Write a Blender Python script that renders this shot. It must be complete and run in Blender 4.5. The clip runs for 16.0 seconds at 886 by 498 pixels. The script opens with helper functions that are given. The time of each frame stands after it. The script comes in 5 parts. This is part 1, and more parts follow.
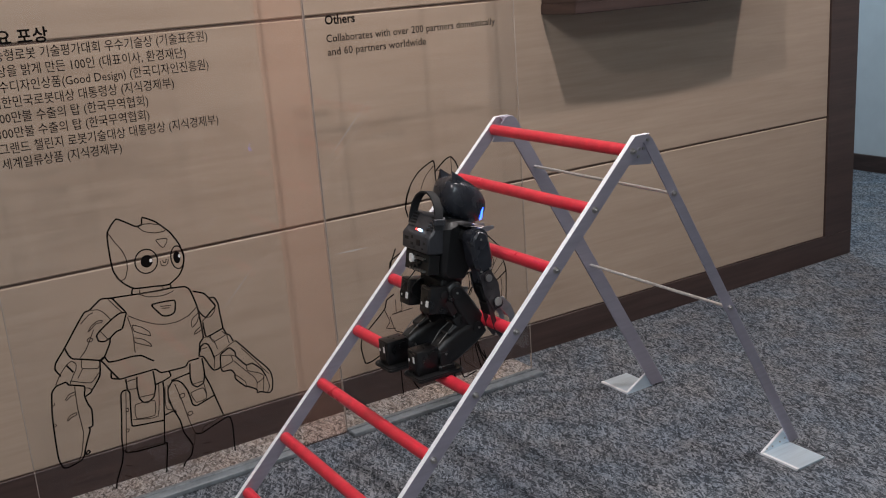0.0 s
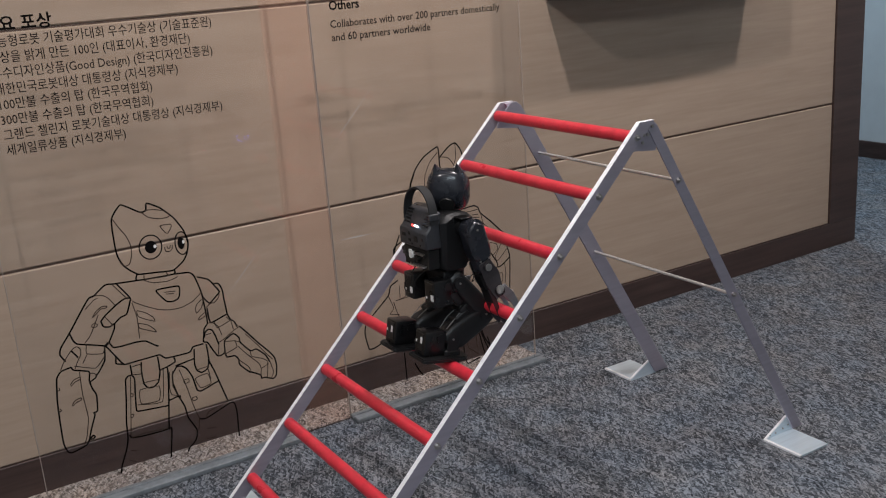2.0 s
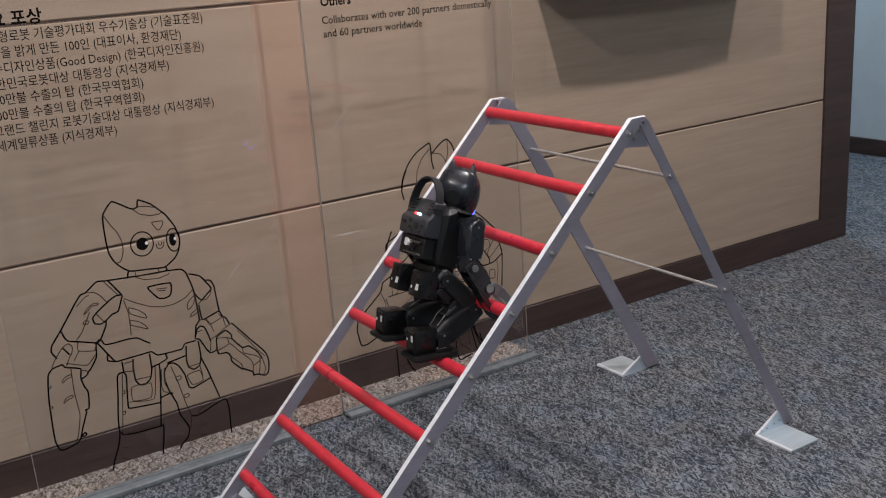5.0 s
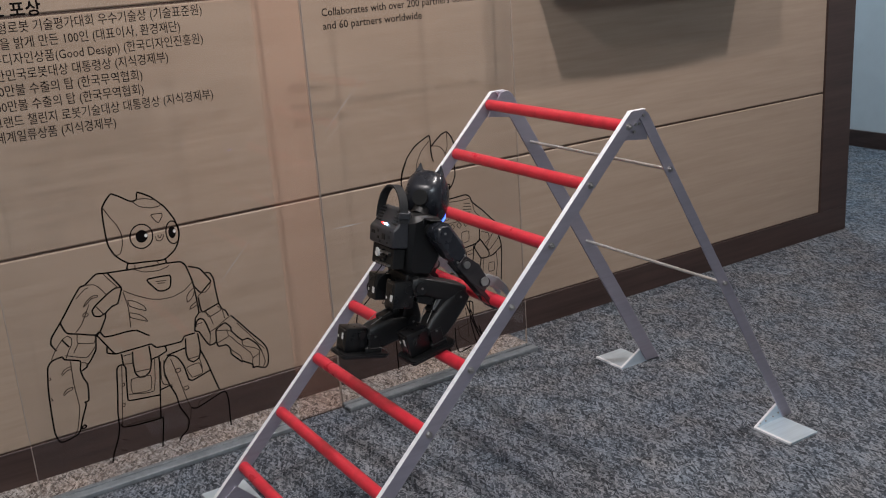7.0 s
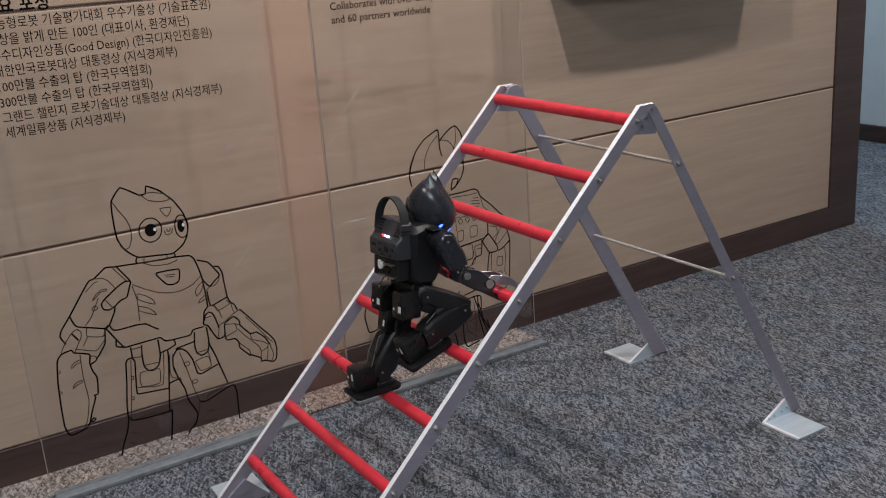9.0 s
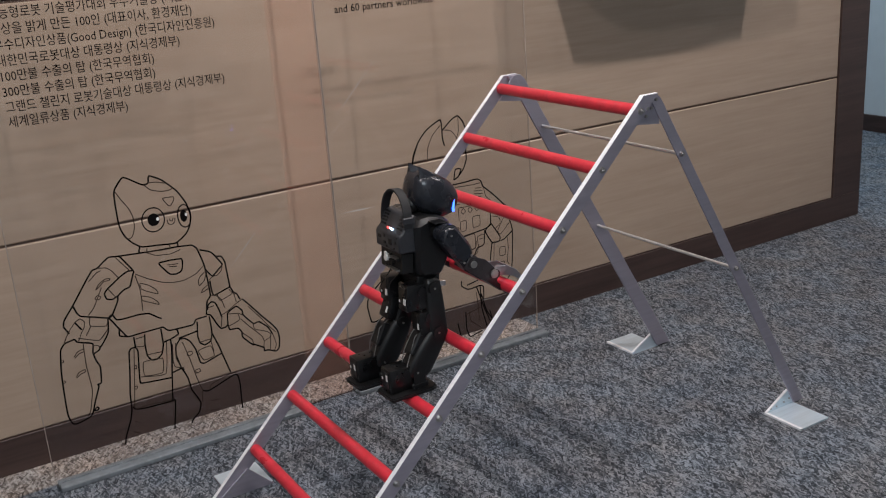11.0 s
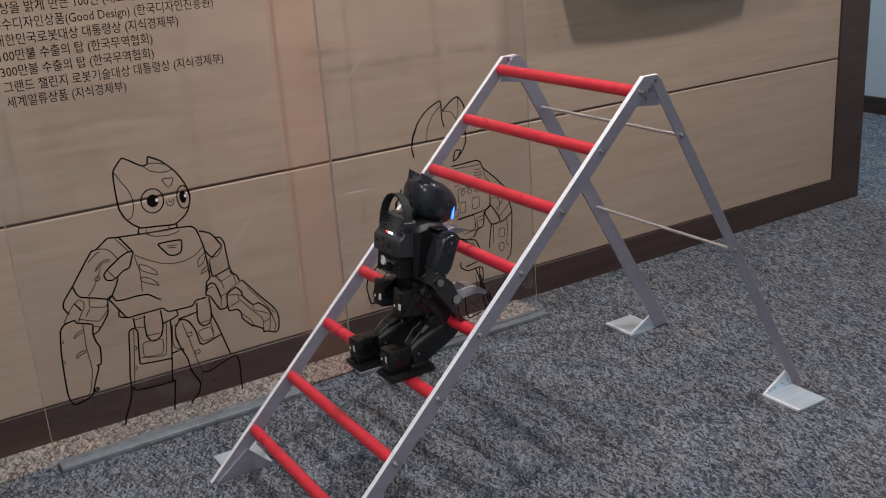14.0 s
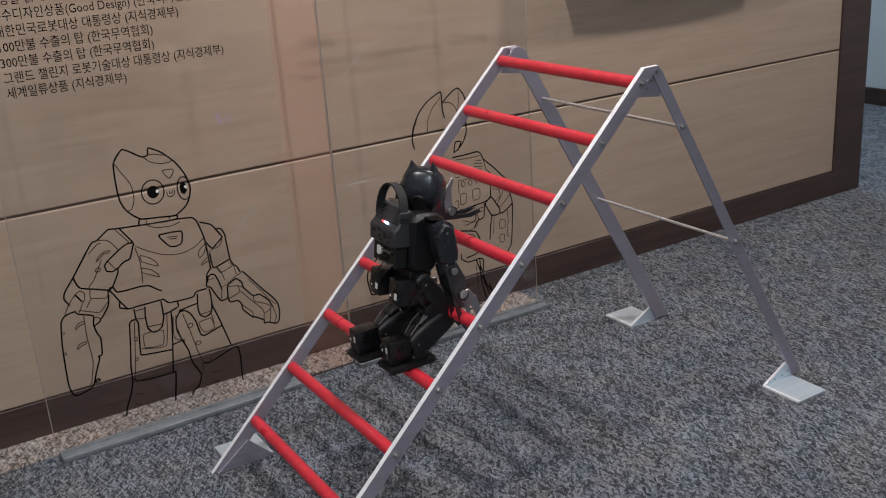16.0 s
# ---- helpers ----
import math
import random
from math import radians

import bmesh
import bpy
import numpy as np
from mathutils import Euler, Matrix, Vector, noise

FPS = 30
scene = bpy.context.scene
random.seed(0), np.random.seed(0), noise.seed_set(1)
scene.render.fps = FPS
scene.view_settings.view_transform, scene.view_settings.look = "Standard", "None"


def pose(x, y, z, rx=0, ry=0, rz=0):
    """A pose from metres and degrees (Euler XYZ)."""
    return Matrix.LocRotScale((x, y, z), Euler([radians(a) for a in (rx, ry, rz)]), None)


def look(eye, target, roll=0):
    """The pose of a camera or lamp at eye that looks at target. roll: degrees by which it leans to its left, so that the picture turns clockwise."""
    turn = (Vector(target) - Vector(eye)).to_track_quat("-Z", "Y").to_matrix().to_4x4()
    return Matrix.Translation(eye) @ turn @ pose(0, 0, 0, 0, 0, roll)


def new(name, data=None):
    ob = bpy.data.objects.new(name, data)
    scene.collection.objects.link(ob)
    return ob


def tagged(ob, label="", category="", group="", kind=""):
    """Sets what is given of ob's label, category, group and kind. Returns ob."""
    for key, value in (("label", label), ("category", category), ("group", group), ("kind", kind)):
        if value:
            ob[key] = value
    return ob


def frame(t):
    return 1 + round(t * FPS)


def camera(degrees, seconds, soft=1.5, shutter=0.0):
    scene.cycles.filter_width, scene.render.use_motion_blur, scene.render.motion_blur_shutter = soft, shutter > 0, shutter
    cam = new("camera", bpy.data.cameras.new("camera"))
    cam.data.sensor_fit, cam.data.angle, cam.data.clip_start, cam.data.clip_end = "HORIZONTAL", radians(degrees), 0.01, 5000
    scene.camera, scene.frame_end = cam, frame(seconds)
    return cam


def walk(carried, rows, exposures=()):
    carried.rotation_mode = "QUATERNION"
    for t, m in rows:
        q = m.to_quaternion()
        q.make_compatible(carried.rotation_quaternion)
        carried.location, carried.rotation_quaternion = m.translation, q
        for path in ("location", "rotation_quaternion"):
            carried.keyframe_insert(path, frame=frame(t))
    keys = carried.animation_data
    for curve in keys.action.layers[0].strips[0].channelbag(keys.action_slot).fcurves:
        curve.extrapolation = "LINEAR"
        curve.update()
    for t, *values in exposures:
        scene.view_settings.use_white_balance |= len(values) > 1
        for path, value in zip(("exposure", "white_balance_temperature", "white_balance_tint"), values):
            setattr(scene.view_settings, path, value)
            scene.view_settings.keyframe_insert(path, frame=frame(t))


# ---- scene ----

# camera: a tripod head that tilts and pans slowly
cam = camera(47.78, 16.0, 1.1)
EYE = (-1.3159, -2.3261, 1.1409)


def aim(yaw, pitch, roll):
    """Pose at EYE: yaw from +y towards +x, pitch up, roll of the horizon."""
    y, p = radians(yaw), radians(pitch)
    way = Vector((math.sin(y) * math.cos(p), math.cos(y) * math.cos(p), math.sin(p)))
    return look(EYE, Vector(EYE) + way, -roll)


PATH = [
    (0, 31.256, -15.400, 4.241), (0.5, 31.253, -15.400, 4.231), (1, 31.163, -15.585, 4.175),
    (1.5, 31.022, -15.603, 4.191), (2, 30.966, -16.163, 4.212), (2.5, 30.978, -16.213, 4.188),
    (3, 31.023, -16.228, 4.187), (3.5, 31.109, -16.238, 4.170), (4, 31.271, -16.270, 4.154),
    (6.5, 31.467, -16.710, 4.096), (7, 31.417, -16.824, 4.120), (7.5, 31.275, -16.844, 4.133),
    (8, 31.133, -16.942, 4.132), (8.5, 31.022, -17.096, 4.150), (9, 30.899, -17.117, 4.176),
    (11.5, 30.695, -17.779, 4.138), (12, 30.741, -17.827, 4.132), (12.5, 30.707, -17.975, 4.143),
    (13, 30.663, -18.281, 4.122), (13.5, 30.667, -18.554, 4.105), (14, 30.653, -18.741, 4.105),
    (14.5, 30.638, -18.906, 4.119), (15, 30.637, -18.950, 4.114), (15.5, 30.642, -19.028, 4.124),
    (16, 30.588, -19.232, 4.094)]
walk(cam, [(t, aim(a, b, c)) for t, a, b, c in PATH])

# ---- light ----
world = bpy.data.worlds.new("world")
scene.world = world
world.use_nodes = True
world.node_tree.nodes["Background"].inputs[0].default_value = (0.8, 0.85, 0.9, 1)
world.node_tree.nodes["Background"].inputs[1].default_value = 0.05


def lamp(name, at, target, size, watts, colour, size_y=None):
    d = bpy.data.lights.new(name, "AREA")
    d.shape, d.size, d.size_y, d.energy, d.color = "RECTANGLE", size, size_y or size, watts, colour
    ob = new(name, d)
    ob.matrix_world = look(at, target)
    return ob


for at, target, watts in (((-1.60, -1.35, 2.56), (-0.8, -1.2, 0), 15.5), ((0.03, -1.05, 2.56), (-0.1, -0.95, 0), 25.5), ((1.64, -1.05, 2.56), (1.15, 1.0, 0.6), 19.5)):
    lamp("unseen_overhead_light", at, target, 0.07, watts, (1.0, 0.925, 0.915))
# two bluish fill lights added for brightness: far wall, and behind the camera
lamp("unseen_overhead_light", (2.6, 1.2, 2.56), (2.6, 1.2, 0), 0.5, 31, (0.62, 0.84, 1.0))
lamp("unseen_overhead_light", (-1.5, -3.2, 2.56), (-1.5, -3.2, 0), 1.2, 50, (0.80, 0.91, 1.0), 0.6)

# ---- materials ----


class Mat:
    """A small builder of node materials."""

    def __init__(self, name, base=(0.5, 0.5, 0.5), rough=0.5, metal=0.0, spec=0.5):
        self.m = bpy.data.materials.new(name)
        self.m.use_nodes = True
        self.t = self.m.node_tree
        self.b = self.t.nodes["Principled BSDF"]
        self.set("Base Color", (*base, 1)), self.set("Roughness", rough), self.set("Metallic", metal)
        self.set("Specular IOR Level", spec)

    def set(self, key, v):
        self.b.inputs[key].default_value = v
        return self

    def node(self, kind, **kw):
        n = self.t.nodes.new(kind)
        for k, v in kw.items():
            n.inputs[k].default_value = v
        return n

    def link(self, a, b):
        self.t.links.new(a, b)

    def coords(self, scale=(1, 1, 1)):
        c, m = self.node("ShaderNodeTexCoord"), self.node("ShaderNodeMapping")
        m.inputs["Scale"].default_value = scale
        self.link(c.outputs["Object"], m.inputs["Vector"])
        return m.outputs[0]

    def noise(self, scale, detail=4, rough=0.6, stretch=(1, 1, 1)):
        n = self.node("ShaderNodeTexNoise", Scale=scale, Detail=detail, Roughness=rough)
        self.link(self.coords(stretch), n.inputs["Vector"])
        return n.outputs["Fac"]

    def ramp(self, fac, *stops):
        r = self.node("ShaderNodeValToRGB")
        while len(r.color_ramp.elements) < len(stops):
            r.color_ramp.elements.new(0.5)
        for e, (p, c) in zip(r.color_ramp.elements, stops):
            e.position, e.color = p, (*c, 1) if len(c) == 3 else c
        self.link(fac, r.inputs[0])
        return r.outputs[0]

    def mix(self, fac, a, b, mode="MIX"):
        n = self.t.nodes.new("ShaderNodeMix")
        n.data_type, n.blend_type = "RGBA", mode
        for sock, v in ((n.inputs[0], fac), (n.inputs[6], a), (n.inputs[7], b)):
            if isinstance(v, (float, int)):
                sock.default_value = v
            elif isinstance(v, tuple):
                sock.default_value = (*v, 1)
            else:
                self.link(v, sock)
        return n.outputs[2]

    def colour(self, out):
        self.link(out, self.b.inputs["Base Color"])
        return self

    def rough(self, fac, lo, hi):
        n = self.node("ShaderNodeMapRange")
        n.inputs["To Min"].default_value, n.inputs["To Max"].default_value = lo, hi
        self.link(fac, n.inputs["Value"]), self.link(n.outputs[0], self.b.inputs["Roughness"])
        return self

    def bump(self, fac, strength, dist=0.002):
        n = self.node("ShaderNodeBump", Strength=strength, Distance=dist)
        self.link(fac, n.inputs["Height"]), self.link(n.outputs[0], self.b.inputs["Normal"])
        return self


def plain(name, base, rough, metal=0.0, vary=0.15, scale=60, bump=0.05, spec=0.5):
    m = Mat(name, base, rough, metal, spec)
    f = m.noise(scale)
    lo, hi = tuple(c * (1 - vary) for c in base), tuple(min(1, c * (1 + vary)) for c in base)
    m.colour(m.ramp(f, (0.3, lo), (0.7, hi))).rough(m.noise(scale / 4), max(0.02, rough - 0.1), min(1, rough + 0.1))
    if bump:
        m.bump(f, bump, 0.001)
    return m.m


def carpet_material(name, dark, mid, light):
    """Flecked loop pile: short yarn ends lying every way."""
    m = Mat(name, mid, 0.95, 0, 0.1)
    cols = []
    for turn, long, wide in ((0.45, 0.015, 0.0040), (1.05, 0.023, 0.0036), (1.7, 0.021, 0.0038)):
        mp = m.node("ShaderNodeMapping")
        mp.vector_type = "TEXTURE"
        mp.inputs["Rotation"].default_value = (0, 0, turn)
        mp.inputs["Scale"].default_value = (long, wide, 0.02)
        tc = m.node("ShaderNodeTexCoord")
        m.link(tc.outputs["Object"], mp.inputs["Vector"])
        v = m.node("ShaderNodeTexVoronoi", Scale=1.0)
        m.link(mp.outputs[0], v.inputs["Vector"])
        cols.append(m.ramp(v.outputs["Color"], (0.16, dark), (0.44, mid), (0.76, light)))
    pick = m.noise(85, 2, 0.5)
    col = m.mix(m.ramp(pick, (0.42, (0, 0, 0)), (0.5, (1, 1, 1))), cols[0], cols[1])
    col = m.mix(m.ramp(m.noise(95, 2, 0.5), (0.48, (0, 0, 0)), (0.56, (1, 1, 1))), col, cols[2])
    fine = m.noise(330, 3, 0.7)
    col = m.mix(0.42, col, m.ramp(fine, (0.3, (0.25, 0.25, 0.25)), (0.7, (1.5, 1.5, 1.5))), "MULTIPLY")
    wear = m.ramp(m.noise(2.2, 4), (0.35, (0.82, 0.82, 0.84)), (0.65, (1.08, 1.07, 1.05)))
    tint = m.ramp(m.noise(7.0, 3), (0.35, (0.94, 1.00, 1.06)), (0.65, (1.06, 1.00, 0.96)))
    m.colour(m.mix(1.0, m.mix(1.0, col, wear, "MULTIPLY"), tint, "MULTIPLY"))
    return m.bump(fine, 0.8, 0.005).m


CARPET = carpet_material("grey_carpet", (0.037, 0.042, 0.049), (0.090, 0.101, 0.117), (0.315, 0.335, 0.365))
BORDER = carpet_material("beige_carpet", (0.11, 0.090, 0.078), (0.33, 0.275, 0.24), (0.66, 0.59, 0.54))


def maple():
    m = Mat("maple_veneer", (0.55, 0.42, 0.3), 0.38, 0, 0.4)
    g = m.noise(5.0, 6, 0.6, (0.35, 1, 5.0))
    fine = m.noise(90.0, 3, 0.6, (0.06, 1, 1.0))
    a = m.ramp(g, (0.3, (0.37, 0.275, 0.205)), (0.7, (0.45, 0.345, 0.262)))
    b = m.mix(0.22, a, m.ramp(fine, (0.35, (0.33, 0.245, 0.18)), (0.65, (0.47, 0.365, 0.285))))
    m.colour(b).rough(g, 0.32, 0.45)
    return m.m


MAPLE = maple()


def walnut():
    m = Mat("dark_stained_wood", (0.05, 0.03, 0.025), 0.42)
    g = m.noise(8.0, 6, 0.65, (0.3, 1, 6.0))
    m.colour(m.ramp(g, (0.3, (0.038, 0.022, 0.019)), (0.7, (0.078, 0.048, 0.041)))).rough(g, 0.35, 0.5)
    return m.m


WALNUT = walnut()
GROOVE = plain("groove_stained_edge", (0.10, 0.060, 0.042), 0.7)
PAINT = plain("pale_blue_grey_paint", (0.62, 0.68, 0.72), 0.8, 0, 0.03, 12, 0.03)
WHITE = plain("white_plaster", (0.72, 0.71, 0.69), 0.85, 0, 0.03, 8, 0.04)


def metal_mat(name, base, rough, scale=120, stretch=(0.05, 1, 1)):
    m = Mat(name, base, rough, 1.0)
    f = m.noise(scale, 3, 0.6, stretch)
    m.colour(m.ramp(f, (0.3, tuple(c * 0.88 for c in base)), (0.7, base))).rough(f, rough - 0.06, rough + 0.1)
    return m.bump(f, 0.05, 0.0004).m


ALU = metal_mat("brushed_aluminium", (0.52, 0.485, 0.56), 0.44)
ALU.node_tree.nodes["Principled BSDF"].inputs["Metallic"].default_value = 0.8
ROD = metal_mat("polished_steel", (0.66, 0.64, 0.61), 0.3)
ROD.node_tree.nodes["Principled BSDF"].inputs["Metallic"].default_value = 0.6
# the blue in this base colour paints in the bluish ceiling's reflection
PLATE = metal_mat("blue_lit_bracket_aluminium", (0.74, 0.84, 0.91), 0.33)
PLATE.node_tree.nodes["Principled BSDF"].inputs["Metallic"].default_value = 0.55
# near-white aluminium: overhead light on the edges, put into the colour
EDGE = metal_mat("painted_lit_aluminium", (0.92, 0.93, 0.95), 0.4)
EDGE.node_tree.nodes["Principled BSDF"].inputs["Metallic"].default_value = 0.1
STEEL = metal_mat("zinc_plated_steel", (0.5, 0.48, 0.46), 0.35)
RED = plain("red_lacquer", (0.63, 0.030, 0.050), 0.30, 0, 0.12, 40, 0.12)
SLATE = plain("dull_grey_channel", (0.17, 0.188, 0.202), 0.38, 0, 0.25, 40)
INK = plain("black_ink", (0.006, 0.005, 0.005), 0.9, 0, 0.1, 60, 0, 0.05)
GREY_INK = plain("thin_grey_ink", (0.045, 0.032, 0.025), 0.9, 0, 0.1, 60, 0, 0.05)


def glass_mat():
    m = bpy.data.materials.new("clear_acrylic")
    m.use_nodes = True
    t = m.node_tree
    t.nodes.clear()
    out, mixn = t.nodes.new("ShaderNodeOutputMaterial"), t.nodes.new("ShaderNodeMixShader")
    tr, gl, fr = t.nodes.new("ShaderNodeBsdfTransparent"), t.nodes.new("ShaderNodeBsdfGlossy"), t.nodes.new("ShaderNodeFresnel")
    tr.inputs[0].default_value = (0.985, 0.985, 0.985, 1)
    gl.inputs["Roughness"].default_value = 0.04
    fr.inputs[0].default_value = 1.35
    t.links.new(fr.outputs[0], mixn.inputs[0]), t.links.new(tr.outputs[0], mixn.inputs[1])
    t.links.new(gl.outputs[0], mixn.inputs[2]), t.links.new(mixn.outputs[0], out.inputs[0])
    return m


SHELL = plain("matt_black_plastic", (0.006, 0.006, 0.0065), 0.46, 0, 0.25, 150, 0.06)
PLASTIC = plain("dark_grey_plastic", (0.030, 0.031, 0.036), 0.45, 0, 0.2, 150, 0.08)
HELMET = plain("satin_graphite_plastic", (0.017, 0.0185, 0.024), 0.27, 0, 0.2, 90, 0.03)
SERVO = plain("black_servo_casing", (0.005, 0.005, 0.0055), 0.3, 0, 0.25, 120, 0.05)
PORT = plain("black_recess", (0.004, 0.004, 0.004), 0.5, 0, 0.2, 120, 0)
WIRE = plain("grey_wire", (0.16, 0.155, 0.15), 0.5, 0, 0.1, 80, 0)
STRAP = plain("black_webbing", (0.012, 0.012, 0.013), 0.7, 0, 0.3, 500, 0.3)
STICKER = plain("white_sticker", (0.75, 0.74, 0.72), 0.5, 0, 0.08, 200, 0)
BRACKET = metal_mat("anodised_dark_bracket", (0.11, 0.10, 0.105), 0.38)
GRIP = metal_mat("bright_gripper_sheet", (0.56, 0.55, 0.57), 0.35)


def glow(name, base, strength):
    m = Mat(name, base, 0.3)
    m.set("Emission Color", (*base, 1)).set("Emission Strength", strength)
    return m.m


BLUE_LED = glow("blue_light", (0.03, 0.10, 1.0), 6.0)
RED_LED = glow("red_light", (1.0, 0.05, 0.04), 4.0)
WHITE_LED = glow("blue_white_light", (0.55, 0.75, 1.0), 7.0)
GLASS = glass_mat()


def haze(name, base, cover):
    """A diffuse layer that lets most light through."""
    m = bpy.data.materials.new(name)
    m.use_nodes = True
    t = m.node_tree
    t.nodes.clear()
    out, mixn = t.nodes.new("ShaderNodeOutputMaterial"), t.nodes.new("ShaderNodeMixShader")
    tr, df = t.nodes.new("ShaderNodeBsdfTransparent"), t.nodes.new("ShaderNodeBsdfDiffuse")
    tr.inputs[0].default_value = (0.99, 0.97, 0.96, 1)
    df.inputs[0].default_value = (*base, 1)
    mixn.inputs[0].default_value = cover
    t.links.new(tr.outputs[0], mixn.inputs[1]), t.links.new(df.outputs[0], mixn.inputs[2]), t.links.new(mixn.outputs[0], out.inputs[0])
    return m


PINK_BAND = haze("pink_haze", (0.95, 0.48, 0.34), 0.042)
# pale haze that imitates light reflected in the acrylic
STREAK = haze("painted_reflection", (0.9, 0.85, 0.8), 0.45)
GLASS_EDGE = plain("acrylic_edge", (0.36, 0.30, 0.26), 0.5, 0, 0.2)

# ---- mesh helpers ----


def box(bm, lo, hi, bevel=0.0, seg=1, turn=None):
    """A box between two corners, bevelled, turned by a matrix."""
    lo, hi = Vector(lo), Vector(hi)
    g = bmesh.ops.create_cube(bm, size=1.0)["verts"]
    for v in g:
        v.co = Vector(((lo[i] + hi[i]) / 2 + v.co[i] * (hi[i] - lo[i])) for i in range(3))
    if bevel:
        es = list({e for v in g for e in v.link_edges})
        r = bmesh.ops.bevel(bm, geom=es, offset=bevel, segments=seg, affect="EDGES", profile=0.5)
        g = list({v for f in r["faces"] for v in f.verts} | {v for v in g if v.is_valid})
    if turn is not None:
        bmesh.ops.transform(bm, matrix=turn, verts=g)
    return g


def rod(bm, a, b, r, n=16, r2=None, bevel=0.0):
    a, b = Vector(a), Vector(b)
    m = Matrix.Translation((a + b) / 2) @ (b - a).to_track_quat("Z", "Y").to_matrix().to_4x4()
    g = bmesh.ops.create_cone(bm, cap_ends=True, segments=n, radius1=r, radius2=r if r2 is None else r2,
                              depth=(b - a).length, matrix=m)["verts"]
    if bevel:
        caps = [f for f in {f for v in g for f in v.link_faces} if len(f.verts) == n]
        bmesh.ops.bevel(bm, geom=list({e for f in caps for e in f.edges}), offset=bevel, segments=2, affect="EDGES")
    return g


def prism(bm, outline, y0, y1, bevel=0.0):
    """Outline of (x, z) pushed from y0 to y1."""
    vs = [bm.verts.new((x, y0, z)) for x, z in outline]
    f = bm.faces.new(vs)
    ex = bmesh.ops.extrude_face_region(bm, geom=[f])["geom"]
    up = [v for v in ex if isinstance(v, bmesh.types.BMVert)]
    for v in up:
        v.co.y = y1
    bmesh.ops.recalc_face_normals(bm, faces=list({q for v in vs + up for q in v.link_faces}))
    if bevel:
        bmesh.ops.bevel(bm, geom=list({e for v in vs + up for e in v.link_edges}), offset=bevel, segments=1, affect="EDGES")
    return vs + up


def mesh_of(name, bm, material, smooth=False):
    me = bpy.data.meshes.new(name)
    bm.to_mesh(me)
    bm.free()
    for m in material if isinstance(material, (list, tuple)) else [material]:
        me.materials.append(m)
    if smooth:
        me.shade_smooth()
        me.set_sharp_from_angle(angle=radians(35))
    return me


def part(name, bm, material, parent=None, label="", smooth=True, at=None):
    ob = new(name, mesh_of(name, bm, material, smooth))
    ob.parent = parent
    if at is not None:
        ob.matrix_basis = at
    if label:
        ob["label"] = label
    return ob


def thing(name, label, category, group="", kind="", at=None):
    ob = new(name)
    ob.empty_display_size = 0.05
    if at is not None:
        ob.matrix_basis = at
    return tagged(ob, label, category, group, kind)


def simple(name, bm, material, label, category, kind="", group="", smooth=True):
    return tagged(part(name, bm, material, None, "", smooth), label, category, group, kind)


def B():
    return bmesh.new()


# ---- the setting ----
bm = B()
box(bm, (-5, -6, -0.1), (6, 5, 0))
simple("floor", bm, CARPET, "grey flecked loop pile carpet floor", "floor", "structure")
bm = B()
box(bm, (-4.2, -0.118, -0.02), (0.31, 0.03, 0.004))
simple("carpet_border", bm, BORDER, "beige flecked carpet strip along the panelled wall", "carpet", "structure")

# panelled partition: face at y = 0
wall = thing("wall_north", "maple veneered partition with dark wooden frame", "wall", "", "structure")
bm = B()
box(bm, (-4.2, 0.0040, 0), (1.905, 0.14, 2.6))
part("core", bm, GROOVE, wall, "", False)
GAP = 0.0029
for z0, z1 in ((0.093, 0.5397), (0.5397, 1.059), (1.059, 1.59), (1.59, 2.11), (2.11, 2.6)):
    bm = B()
    box(bm, (-4.2, 0, z0 + (GAP if z0 > 0.1 else 0.0)), (1.756, 0.0085, z1 - GAP), 0.0028)
    part("panel", bm, MAPLE, wall, "", False)
bm = B()
box(bm, (-4.2, -0.006, 0), (1.9097, 0.015, 0.0925), 0.0015)
part("base_rail", bm, WALNUT, wall, "dark stained base rail", False)
bm = B()
box(bm, (1.7573, -0.006, 0.0925), (1.9097, 0.15, 2.6), 0.0015)
part("end_post", bm, WALNUT, wall, "dark stained end post", False)

bm = B()
box(bm, (3.2, -6, 0), (3.35, 5, 2.6))
simple("wall_east", bm, PAINT, "pale blue grey painted wall", "wall", "structure")
bm = B()
box(bm, (3.185, -6, 0), (3.2, 5, 0.085), 0.002)
simple("baseboard", bm, WALNUT, "dark brown baseboard on the pale wall", "baseboard", "structure")
for nm, lo, hi in (("wall_south", (-5, -6.1, 0), (6, -5.2, 2.6)), ("wall_west", (-4.4, -6, 0), (-4.2, 5, 2.6)),
                   ("wall_far_north", (-5, 3.6, 0), (6, 3.8, 2.6))):
    bm = B()
    box(bm, lo, hi)
    simple(nm, bm, WHITE, "plain off-white painted wall", "wall", "structure")
bm = B()
box(bm, (-5, -6, 2.6), (6, 5, 2.7))
simple("ceiling", bm, WHITE, "plain white ceiling", "ceiling", "structure")

